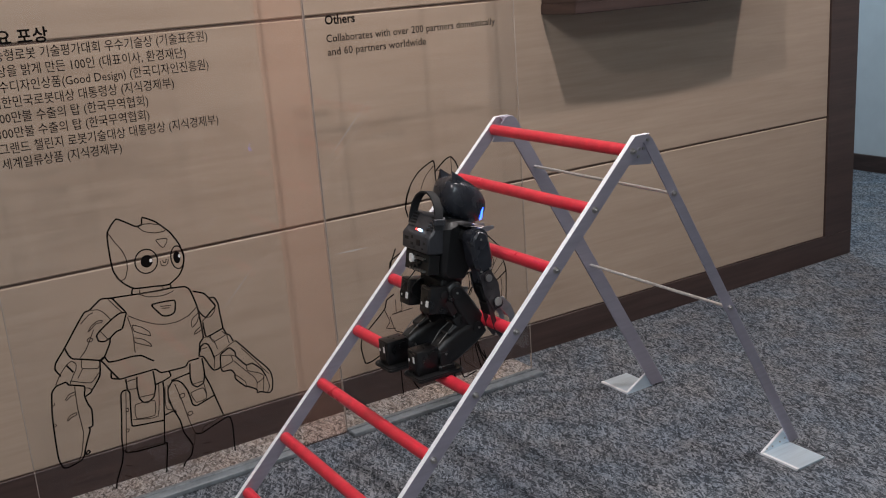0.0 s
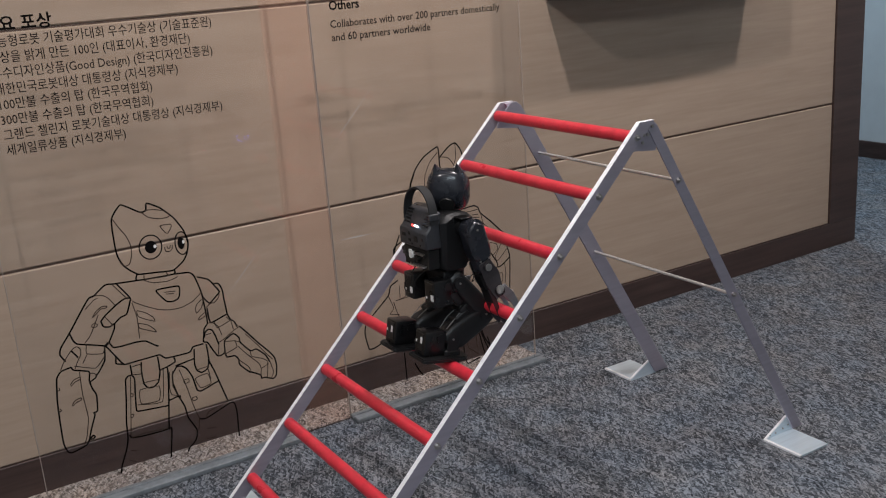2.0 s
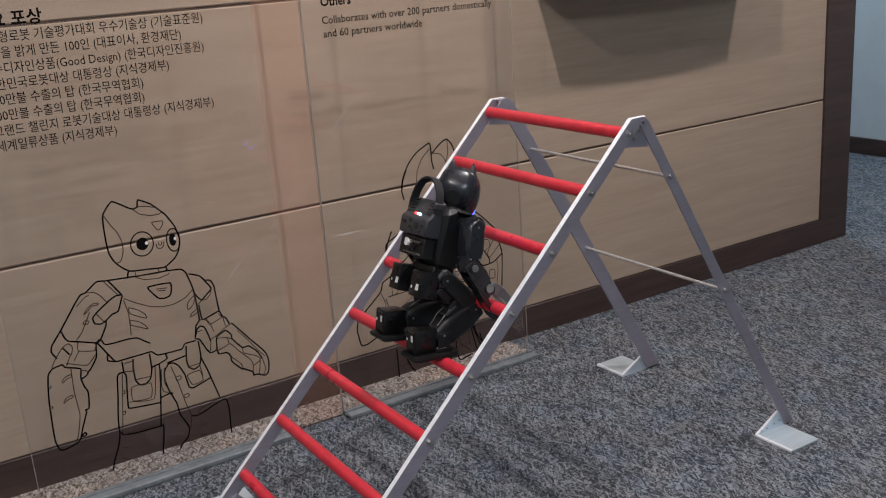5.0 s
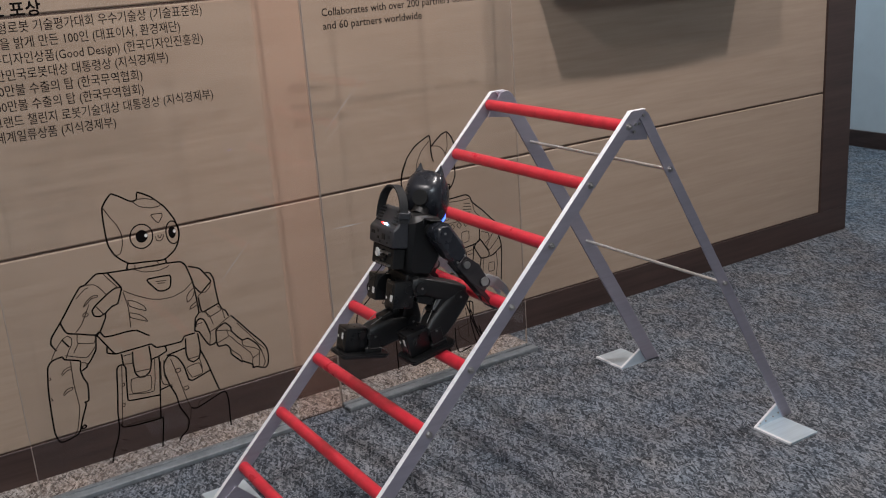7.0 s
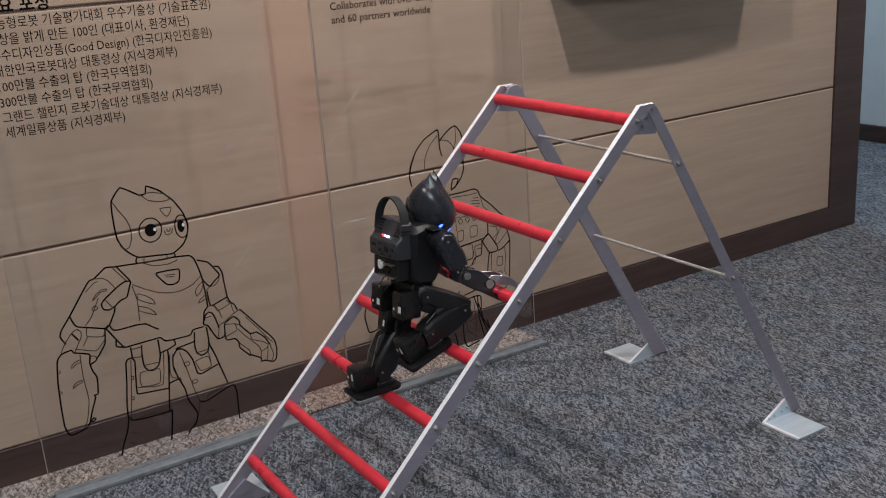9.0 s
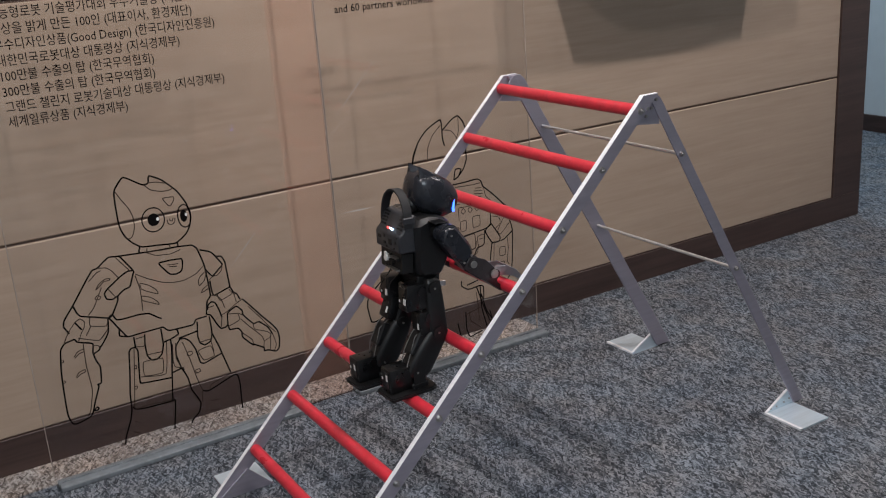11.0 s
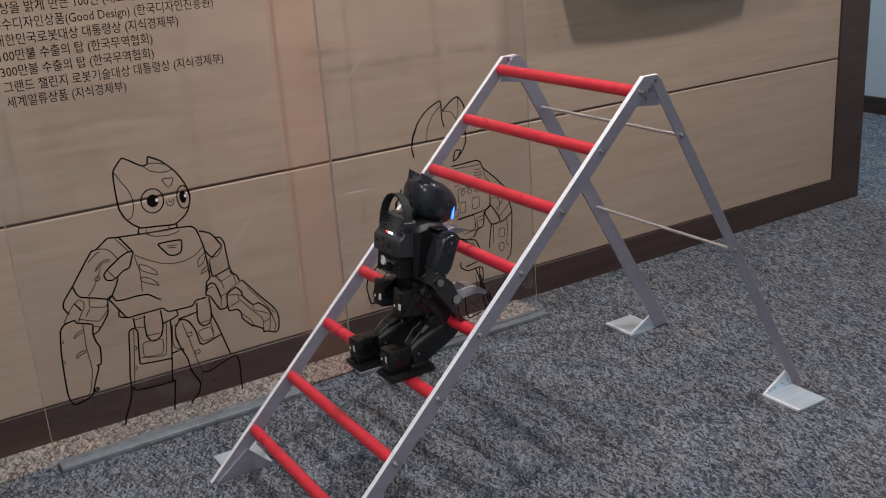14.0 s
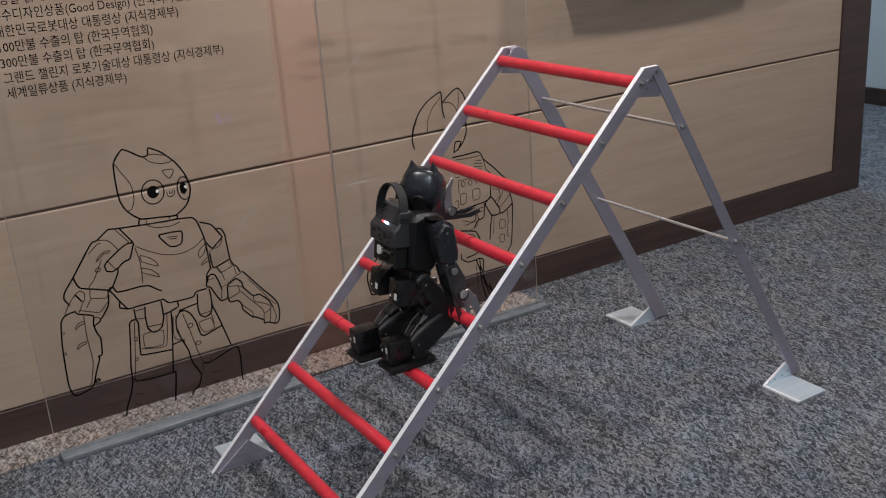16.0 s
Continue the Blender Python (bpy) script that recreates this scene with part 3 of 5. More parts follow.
stroke(REAR_VIEW, 1, (0.005, 0.646), (0.020, 0.659), (0.039, 0.673), (0.056, 0.678), (0.069, 0.663), (0.076, 0.642), (0.074, 0.580), (0.074, 0.559), (0.063, 0.535), (0.046, 0.518), (0.031, 0.510))
stroke(REAR_VIEW, 0, (0.005, 0.649), (0.031, 0.643), (0.042, 0.631), (0.050, 0.616))
stroke(REAR_VIEW, 0, (0.056, 0.677), (0.055, 0.638), (0.046, 0.618))
stroke(REAR_VIEW, 0, (0.001, 0.662), (-0.025, 0.639), (-0.041, 0.609), (-0.045, 0.580))
stroke(REAR_VIEW, 1, (0.031, 0.510), (0.038, 0.538), (0.056, 0.536), (0.044, 0.515))
stroke(REAR_VIEW, 1, (0.024, 0.498), (0.060, 0.498), (0.102, 0.500), (0.116, 0.492), (0.122, 0.476), (0.154, 0.447), (0.175, 0.425), (0.198, 0.401), (0.200, 0.377), (0.211, 0.333), (0.205, 0.244), (0.199, 0.211), (0.185, 0.195))
stroke(REAR_VIEW, 0, (0.033, 0.490), (0.086, 0.487), (0.114, 0.488))
stroke(REAR_VIEW, 0, (0.122, 0.476), (0.129, 0.447), (0.143, 0.433), (0.148, 0.417))
stroke(REAR_VIEW, 0, (0.096, 0.476), (0.115, 0.474))
stroke(REAR_VIEW, 0, (0.092, 0.469), (0.118, 0.465))
stroke(REAR_VIEW, 0, (0.092, 0.461), (0.119, 0.457))
stroke(REAR_VIEW, 0, (0.095, 0.453), (0.115, 0.450))
stroke(REAR_VIEW, 0, (0.030, 0.452), (0.044, 0.452))
stroke(REAR_VIEW, 0, (0.029, 0.442), (0.045, 0.442))
stroke(REAR_VIEW, 0, (0.047, 0.421), (0.055, 0.428), (0.061, 0.419), (0.053, 0.412), (0.047, 0.421))
stroke(REAR_VIEW, 0, (0.069, 0.422), (0.076, 0.428), (0.083, 0.419), (0.075, 0.412), (0.069, 0.422))
stroke(REAR_VIEW, 0, (0.091, 0.422), (0.098, 0.428), (0.105, 0.419), (0.097, 0.413), (0.091, 0.422))
stroke(REAR_VIEW, 0, (0.039, 0.395), (0.040, 0.431), (0.060, 0.431), (0.110, 0.431))
stroke(REAR_VIEW, 0, (0.043, 0.392), (0.061, 0.393), (0.059, 0.367), (0.043, 0.365), (0.043, 0.392))
stroke(REAR_VIEW, 0, (0.083, 0.398), (0.105, 0.398), (0.104, 0.371), (0.083, 0.369), (0.083, 0.398))
stroke(REAR_VIEW, 0, (0.025, 0.376), (0.036, 0.378), (0.035, 0.359), (0.024, 0.357))
stroke(REAR_VIEW, 1, (0.032, 0.349), (0.114, 0.356), (0.139, 0.365), (0.141, 0.421))
stroke(REAR_VIEW, 0, (0.039, 0.347), (0.085, 0.350), (0.086, 0.312), (0.071, 0.309), (0.045, 0.320))
stroke(REAR_VIEW, 0, (0.094, 0.340), (0.118, 0.342), (0.114, 0.314), (0.096, 0.312), (0.094, 0.340))
stroke(REAR_VIEW, 0, (0.099, 0.332), (0.114, 0.332))
stroke(REAR_VIEW, 1, (0.119, 0.354), (0.114, 0.314), (0.092, 0.308), (0.081, 0.289))
stroke(REAR_VIEW, 1, (0.123, 0.353), (0.141, 0.367), (0.168, 0.325), (0.165, 0.312), (0.141, 0.313), (0.122, 0.345), (0.123, 0.353))
stroke(REAR_VIEW, 0, (0.146, 0.388), (0.168, 0.380), (0.171, 0.363), (0.155, 0.351))
stroke(REAR_VIEW, 0, (0.197, 0.397), (0.162, 0.344), (0.170, 0.331), (0.203, 0.360))
stroke(REAR_VIEW, 1, (0.211, 0.333), (0.183, 0.315), (0.169, 0.312))
stroke(REAR_VIEW, 1, (0.141, 0.313), (0.135, 0.285), (0.130, 0.245))
stroke(REAR_VIEW, 0, (0.192, 0.318), (0.194, 0.288), (0.188, 0.248), (0.195, 0.238))
stroke(REAR_VIEW, 0, (0.148, 0.315), (0.143, 0.258))
stroke(REAR_VIEW, 0, (0.166, 0.293), (0.183, 0.292), (0.182, 0.269), (0.164, 0.270), (0.166, 0.293))
stroke(REAR_VIEW, 0, (0.163, 0.250), (0.179, 0.250), (0.177, 0.229), (0.164, 0.230), (0.163, 0.250))
stroke(REAR_VIEW, 1, (0.034, 0.227), (0.034, 0.211), (0.055, 0.197), (0.093, 0.199), (0.104, 0.193), (0.103, 0.157))
stroke(REAR_VIEW, 1, (0.093, 0.199), (0.094, 0.137), (0.106, 0.083), (0.112, 0.064))
stroke(REAR_VIEW, 1, (0.041, 0.134), (0.041, 0.084), (0.051, 0.058), (0.093, 0.066))
stroke(REAR_VIEW, 0, (0.041, 0.126), (0.094, 0.137))
stroke(REAR_VIEW, 1, (0.013, 0.108), (0.021, 0.066))
stroke(REAR_VIEW, 1, (0.120, 0.120), (0.129, 0.085))
stroke(REAR_VIEW, 0, (0.079, 0.183), (0.083, 0.140), (0.084, 0.098))
stroke(REAR_VIEW, 1, (0.036, 0.292), (0.085, 0.279), (0.098, 0.251), (0.096, 0.219), (0.050, 0.210))
stroke(REAR_VIEW, 1, (0.080, 0.201), (0.105, 0.124), (0.128, 0.067))
stroke(REAR_VIEW, 0, (0.041, 0.281), (0.077, 0.271), (0.087, 0.249), (0.083, 0.227))
stroke(REAR_VIEW, 1, (-0.086, 0.541), (-0.091, 0.565), (-0.085, 0.593), (-0.073, 0.618))
stroke(REAR_VIEW, 1, (-0.131, 0.467), (-0.147, 0.433), (-0.154, 0.401))
stroke(REAR_VIEW, 0, (-0.165, 0.291), (-0.152, 0.248), (-0.119, 0.232))
stroke(REAR_VIEW, 1, (-0.101, 0.460), (-0.127, 0.448), (-0.150, 0.435), (-0.153, 0.410))
stroke(REAR_VIEW, 1, (-0.147, 0.347), (-0.170, 0.336), (-0.179, 0.312), (-0.231, 0.269), (-0.251, 0.250), (-0.256, 0.226), (-0.248, 0.183), (-0.229, 0.182), (-0.200, 0.193))
stroke(REAR_VIEW, 0, (-0.179, 0.312), (-0.166, 0.276), (-0.178, 0.261), (-0.150, 0.254))
stroke(REAR_VIEW, 0, (-0.128, 0.339), (-0.128, 0.299), (-0.158, 0.294), (-0.095, 0.297))
stroke(REAR_VIEW, 0, (-0.144, 0.332), (-0.145, 0.298))
stroke(REAR_VIEW, 0, (0.050, 0.304), (0.085, 0.309), (0.090, 0.329))
stroke(REAR_VIEW, 0, (0.056, 0.285), (0.089, 0.293), (0.097, 0.316))
stroke(REAR_VIEW, 1, (0.095, 0.175), (0.110, 0.121), (0.133, 0.082))
stroke(REAR_VIEW, 0, (0.051, 0.137), (0.056, 0.104), (0.086, 0.078))
stroke(REAR_VIEW, 1, (-0.146, 0.146), (-0.145, 0.063))
stroke(REAR_VIEW, 1, (-0.117, 0.107), (-0.106, 0.083), (-0.094, 0.065))

YI = YG - 0.0036
for strokes, screen in ((FRONT_VIEW, SCREENS[0]), (REAR_VIEW, SCREENS[1])):
    inv = screen.matrix_basis.inverted()
    drawing = new("line_drawing")
    drawing.parent, drawing.matrix_basis = screen, inv
    drawing["label"] = "black line drawing of a small humanoid robot"
    for heavy, pts in strokes:
        bm = B()
        ribbon(bm, smooth_line(pts), 0.0038 if heavy else 0.0022, YI - (0 if heavy else 0.0004))
        part("drawn_line", bm, INK if heavy else GREY_INK, drawing, "", False)
    if strokes is FRONT_VIEW:
        for x, z, rx, rz, w, ink in ((-0.7628, 0.569, 0.0252, 0.0275, 0.003, INK), (-0.6923, 0.5635, 0.0150, 0.0265, 0.003, INK),
                                     (-0.7620, 0.569, 0.0135, 0.0145, 0, INK), (-0.6936, 0.564, 0.0082, 0.0142, 0, INK),
                                     (-0.7527, 0.569, 0.0036, 0.0040, 0, STICKER), (-0.6880, 0.566, 0.0030, 0.0040, 0, STICKER)):
            bm = B()
            oval(bm, x, z, rx, rz, w, YI - (0 if w else 0.0002 if ink is INK else 0.0005))
            part("drawn_line", bm, ink, drawing, "white eye glint" if ink is STICKER else "", False)


def lettering(text, x, z, size, screen, bold=0.0, width=None):
    """One line of print, left end and baseline at x, z."""
    c = bpy.data.curves.new("lettering", "FONT")
    c.body, c.size, c.offset, c.resolution_u = text, size, bold, 2
    tmp = new("lettering", c)
    bpy.context.view_layer.update()
    me = bpy.data.meshes.new_from_object(tmp.evaluated_get(bpy.context.evaluated_depsgraph_get()))
    bpy.data.objects.remove(tmp)
    xs = [v.co.x for v in me.vertices]
    k = width / (max(xs) - min(xs)) if width else 1.0
    for v in me.vertices:
        v.co = Vector((v.co.x * k, v.co.y, 0))
    me.materials.clear()
    me.materials.append(INK)
    ob = new("lettering", me)
    ob.parent = screen
    ob.matrix_basis = screen.matrix_basis.inverted() @ pose(x, YI, z, 90)
    return ob


X0, SZ = -1.02, 0.0258
lettering("주요 포상", X0, 1.066, 0.0335, SCREENS[0], 0.0008)
for k, (line, wid) in enumerate((
        ("지능형로봇 기술평가대회 우수기술상 (기술표준원)", 0.464),
        ("세상을 밝게 만든 100인 (대표이사, 환경재단)", 0.411),
        ("우수디자인상품(Good Design) (한국디자인진흥원)", 0.458),
        ("대한민국로봇대상 대통령상 (지식경제부)", 0.374),
        ("100만불 수출의 탑 (한국무역협회)", 0.310),
        ("300만불 수출의 탑 (한국무역협회)", 0.311),
        ("그랜드 챌린지 로봇기술대상 대통령상 (지식경제부)", 0.464),
        ("세계일류상품 (지식경제부)", 0.242))):
    lettering(line, X0, 1.0348 - 0.0308 * k, SZ, SCREENS[0], 0.0001, wid)
lettering("Others", -0.267, 1.043, 0.0300, SCREENS[1], 0.0008, 0.08)
lettering("Collaborates with over 200 partners domestically", -0.268, 1.002, 0.0255, SCREENS[1], 0.00025, 0.488)
lettering("and 60 partners worldwide", -0.267, 0.971, 0.0255, SCREENS[1], 0.00025, 0.274)


# ---- the ladder ----
S, ANG, LEG, LIFT = 0.14, 0.7798, 1.0465, 0.0856
LY, TOP = -0.6517, 0.7821
IN, RAIL_W, RAIL_T = 0.2276, 0.030, 0.011
OUT = IN + RAIL_T
ca, sa = math.cos(ANG), math.sin(ANG)


def leg_x(z):
    return (TOP + LIFT - z) / math.tan(LEG)


def paint_lit_edges(bm, way):
    """Second, paler material on the faces that look along way, painting light onto them."""
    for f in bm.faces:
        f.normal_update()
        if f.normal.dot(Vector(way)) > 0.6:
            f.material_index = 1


ladder = thing("ladder", "aluminium A-frame ladder with red rungs standing on carpet", "ladder", at=pose(0, LY, 0))
for s in (-1, 1):
    y0, y1 = sorted((s * IN, s * OUT))
    hr = RAIL_W / 2 / sa
    x0, x1, zt = -(TOP - 0.002) * ca / sa, (0.811 - TOP) * ca / sa, 0.811
    bm = B()
    prism(bm, [(x0 - hr, 0.002), (x0 + hr, 0.002), (x1 + hr - 0.004, zt), (x1 - hr, zt)], y0, y1, 0.0007)
    # the rail's upper edge is coloured as if lit from above
    paint_lit_edges(bm, (-0.71, 0, 0.71))
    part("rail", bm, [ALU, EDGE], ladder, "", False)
    # rear legs: flat bars, the wall-side one wider and set further in
    ya, yb, hl = (s * (OUT - 0.0018), s * (OUT - 0.0055), 0.0280 / 2 / math.sin(LEG)) if s < 0 else (IN - 0.001, IN - 0.0065, 0.0395 / 2 / math.sin(LEG))
    bm = B()
    prism(bm, [(leg_x(0.006) - hl, 0.006), (leg_x(0.006) + hl, 0.006), (leg_x(0.800) + hl, 0.800), (leg_x(0.8095) + hl - 0.006, 0.8095), (leg_x(0.8095) - hl + 0.006, 0.8095)], ya, yb, 0.0005)
    leg = part("rear_leg", bm, ALU, ladder, "", False)
    bm = B()
    prism(bm, [(-0.012, 0.756), (leg_x(0.748) - hl + 0.002, 0.748), (leg_x(0.775), 0.775), (leg_x(0.8085), 0.8085), (0.03, 0.8085), (0.0, 0.78)], yb - s * 0.0004, yb - s * 0.0024, 0.0004)
    part("gusset", bm, ALU, leg, "flat aluminium gusset at the ladder's top", False)
    # bent foot brackets under the rear leg and the rail
    bm = B()
    prism(bm, [(0.390, 0.001), (0.484, 0.001), (0.484, 0.022), (0.463, 0.043)], s * (IN + 0.0005), s * (IN + 0.005), 0.0005)
    box(bm, (0.390, s * IN + (0 if s > 0 else -0.106), 0.0), (0.484, s * IN + (0.106 if s > 0 else 0), 0.005), 0.0005)
    # edges facing -x are coloured as if they caught the light
    paint_lit_edges(bm, (-1, 0, 0.35))
    bracket = part("foot_bracket", bm, [PLATE, EDGE], ladder, "bent bright aluminium foot bracket", False)
    bm = B()
    ya, yb = sorted((s * (IN + 0.001), s * (IN + 0.106)))
    box(bm, (0.3885, ya, 0.0003), (0.3955, yb, 0.0062), 0.0006)
    prism(bm, [(0.3885, 0.006), (0.3965, 0.006), (0.4685, 0.0445), (0.4605, 0.0445)], s * (IN + 0.0002), s * (IN + 0.0062), 0.0005)
    part("cut_edge", bm, EDGE, bracket, "cut edge painted bright as if lit", False)
    bm = B()
    prism(bm, [(-0.80, 0.001), (-0.667, 0.001), (-0.722, 0.058)], s * (IN - 0.001), s * (IN - 0.005), 0.0005)
    box(bm, (-0.768, s * IN + (0.0 if s > 0 else -0.106), 0.0), (-0.667, s * IN + (0.106 if s > 0 else 0), 0.005), 0.0005)
    # upward faces take the bluish material, as if reflecting the ceiling
    for f in bm.faces:
        f.normal_update()
        f.material_index = 1 if f.normal.z > 0.9 else 0
    part("foot_bracket", bm, [ALU, PLATE], ladder, "bent aluminium foot bracket", False)
    for dx, dz in ((0.405, 0.012), (0.425, 0.012), (0.45, 0.016), (0.468, 0.02)):
        bm = B()
        rod(bm, (dx, s * (IN + 0.004), dz), (dx, s * (IN + 0.0068), dz), 0.0022, 8)
        part("rivet", bm, STEEL, ladder)
    for k in range(3):
        x, z = -0.767 + 0.016 * k, 0.016 + 0.016 * k
        bm = B()
        rod(bm, (x, -s * 0.0 + s * (IN - 0.004), z), (x, s * (IN - 0.0072), z), 0.0018, 8)
        part("rivet", bm, STEEL, ladder)
for i in range(8):
    x, z = -i * S * ca, TOP - i * S * sa
    bm = B()
    rod(bm, (x, -IN - 0.004, z), (x, IN + 0.004, z), 0.0125, 24)
    for v in bm.verts:
        v.co += Vector((0, 0, 0.0004 * math.sin(40 * v.co.y + i)))
    part("rung", bm, RED, ladder)
    for s in (-1, 1):
        bm = B()
        rod(bm, (x, s * (OUT - 0.001), z), (x, s * (OUT + 0.0012), z), 0.0068, 16)
        rod(bm, (x, s * (OUT + 0.001), z), (x, s * (OUT + 0.0055), z), 0.0052, 6)
        rod(bm, (x, s * (OUT + 0.005), z), (x, s * (OUT + 0.0095), z), 0.0028, 10)
        part("nut", bm, STEEL, ladder, "zinc plated nut")
for q in (0.2178, 0.5447):
    x, z = q * math.cos(LEG), TOP + LIFT - q * math.sin(LEG)
    bm = B()
    rod(bm, (x, -OUT + 0.002, z), (x, OUT - 0.002, z), 0.0036, 12)
    part("cross_rod", bm, ROD, ladder, "thin bright steel cross rod")
    for s in (-1, 1):
        bm = B()
        rod(bm, (x, s * (OUT - 0.002), z), (x, s * (OUT + 0.003), z), 0.0058, 6)
        rod(bm, (x, s * (OUT + 0.002), z), (x, s * (OUT + 0.0065), z), 0.0030, 10)
        part("nut", bm, STEEL, ladder, "zinc plated nut")
for s in (-1, 1):
    for dx, dz in ((0.028, 0.002), (0.040, 0.017), (0.014, -0.012), (0.018, 0.002)):
        bm = B()
        rod(bm, (dx, s * (OUT - 0.001), TOP + dz), (dx, s * (OUT + 0.0022), TOP + dz), 0.0032, 8)
        part("rivet", bm, STEEL, ladder)

# ---- the climbing robot ----
def servo(bm, c, sx=0.04, sy=0.028, sz=0.046):
    x, y, z = c
    box(bm, (x - sx / 2, y - sy / 2, z - sz / 2), (x + sx / 2, y + sy / 2, z + sz / 2), 0.003, 2)
    box(bm, (x - sx / 2 - 0.0015, y - sy * 0.36, z - sz * 0.3), (x - sx / 2 + 0.002, y + sy * 0.36, z + sz * 0.42), 0.001)
    for k in (-1, 1):
        rod(bm, (x + sx * 0.2, y + k * (sy / 2 - 0.001), z + sz * 0.22), (x + sx * 0.2, y + k * (sy / 2 + 0.0022), z + sz * 0.22), 0.0085, 14)


def sticker(parent, at, w=0.009, h=0.012):
    """A small white label facing back."""
    bm = B()
    x, y, z = at
    box(bm, (x - 0.0006, y - w / 2, z - h / 2), (x, y + w / 2, z + h / 2))
    part("sticker", bm, STICKER, parent, "small white paper sticker", False)


robot = thing("climbing_robot", "small black humanoid robot climbing down the red rungs", "robot")

torso = B()
prism(torso, [(-0.036, 0.03), (-0.02, 0.016), (0.03, 0.016), (0.044, 0.045), (0.046, 0.1), (0.034, 0.132), (-0.012, 0.138), (-0.036, 0.128)],
      -0.060, 0.060, 0.009)
box(torso, (-0.03, -0.05, -0.004), (0.03, 0.05, 0.02), 0.003)
rod(torso, (0.018, 0, 0.13), (0.022, 0, 0.152), 0.016, 20)
for s in (-1, 1):
    rod(torso, (0.010, s * 0.055, 0.110), (0.010, s * 0.074, 0.110), 0.018, 20)
for v in torso.verts:
    if v.co.z < 0.105:
        k = 1 - 0.22 * (0.105 - v.co.z) / 0.09
        v.co.y *= max(k, 0.76)
        v.co.x = 0.004 + (v.co.x - 0.004) * max(k, 0.80)
torso = part("torso", torso, SHELL, robot, "matt black moulded torso shell")
pack = B()
prism(pack, [(-0.030, 0.066), (-0.0655, 0.066), (-0.067, 0.098), (-0.058, 0.106), (-0.046, 0.134), (-0.030, 0.138)], -0.047, 0.047, 0.003)
pack = part("back_cover", pack, PLASTIC, robot, "dark grey vented plastic back cover", at=pose(0, 0, 0.005))
slots = B()
for k in range(5):
    for s in (-1, 1):
        box(slots, (-0.0015, -0.0085, -0.0009), (0.0015, 0.0085, 0.0009), 0, 1,
            pose(-0.0565 + 0.0024 * k, s * 0.031, 0.1105 + 0.0056 * k, 0, -25, 0))
for yy, zz, w, h in ((0.03, 0.087, 0.012, 0.006), (0.01, 0.092, 0.006, 0.006), (0.01, 0.079, 0.006, 0.005), (-0.012, 0.084, 0.011, 0.011), (-0.033, 0.086, 0.005, 0.005),
                     (0.002, 0.073, 0.003, 0.003), (-0.027, 0.074, 0.003, 0.003), (-0.037, 0.096, 0.003, 0.003)):
    box(slots, (-0.0674, yy - w / 2, zz - h / 2), (-0.0650, yy + w / 2, zz + h / 2))
part("slots", slots, PORT, pack, "black ventilation slots and ports", False)
for y0, mat, lab in ((0.006, RED_LED, "red status light"), (-0.006, WHITE_LED, "white-blue status light")):
    led = B()
    box(led, (-0.0012, -0.0034 if y0 > 0 else -0.006, -0.0022), (0.0012, 0.0034 if y0 > 0 else 0.006, 0.0022), 0.0006, 1, pose(-0.0602, y0, 0.1068, 0, -30, 0))
    part("status_light", led, mat, pack, lab, False)
board = B()
box(board, (-0.058, -0.042, 0.026), (-0.034, 0.042, 0.064), 0.001)
for k in range(9):
    random.seed(40 + k)
    yy, zz = random.uniform(-0.036, 0.03), random.uniform(0.03, 0.058)
    box(board, (-0.0635, yy, zz), (-0.056, yy + random.uniform(0.004, 0.011), zz + random.uniform(0.003, 0.007)))
board = part("circuit_board", board, PORT, robot, "exposed circuit board below the cover", False, at=pose(0, 0, 0.005))
cap = B()
rod(cap, (-0.056, 0.008, 0.049), (-0.067, 0.008, 0.049), 0.0065, 18)
box(cap, (-0.062, 0.015, 0.042), (-0.058, 0.024, 0.057), 0.001)
part("connector", cap, STICKER, board, "white plastic connector")
pins = B()
for k in range(6):
    box(pins, (-0.0655, -0.034 + 0.009 * k, 0.030), (-0.058, -0.031 + 0.009 * k, 0.0335))
    box(pins, (-0.0645, -0.03 + 0.006 * k, 0.052), (-0.058, -0.0275 + 0.006 * k, 0.056))
part("pins", pins, STEEL, board, "small metal connector pins", False)
# carrying strap over the back
strap = B()
arc = [(-0.046 * math.cos(math.pi * i / 18), 0.118 + 0.066 * math.sin(math.pi * i / 18) ** 0.8) for i in range(19)]
rings = []
for i, (yy, zz) in enumerate(arc):
    a, b = arc[max(i - 1, 0)], arc[min(i + 1, 18)]
    d = Vector((0, b[0] - a[0], b[1] - a[1])).normalized()
    n = Vector((0, -d.z, d.y))
    rings.append([strap.verts.new(Vector((-0.046 + sx, yy, zz)) + n * sn) for sx, sn in ((-0.0085, -0.0016), (0.0085, -0.0016), (0.0085, 0.0016), (-0.0085, 0.0016))])
for r0, r1 in zip(rings, rings[1:]):
    for k in range(4):
        strap.faces.new((r0[k], r0[(k + 1) % 4], r1[(k + 1) % 4], r1[k]))
strap.faces.new(rings[0]), strap.faces.new(rings[-1])
bmesh.ops.recalc_face_normals(strap, faces=strap.faces)
strap = part("carrying_strap", strap, STRAP, robot, "black woven carrying strap")
buckle = B()
box(buckle, (-0.057, -0.0485, 0.126), (-0.035, -0.0415, 0.139), 0.002)
part("buckle", buckle, PLASTIC, strap)
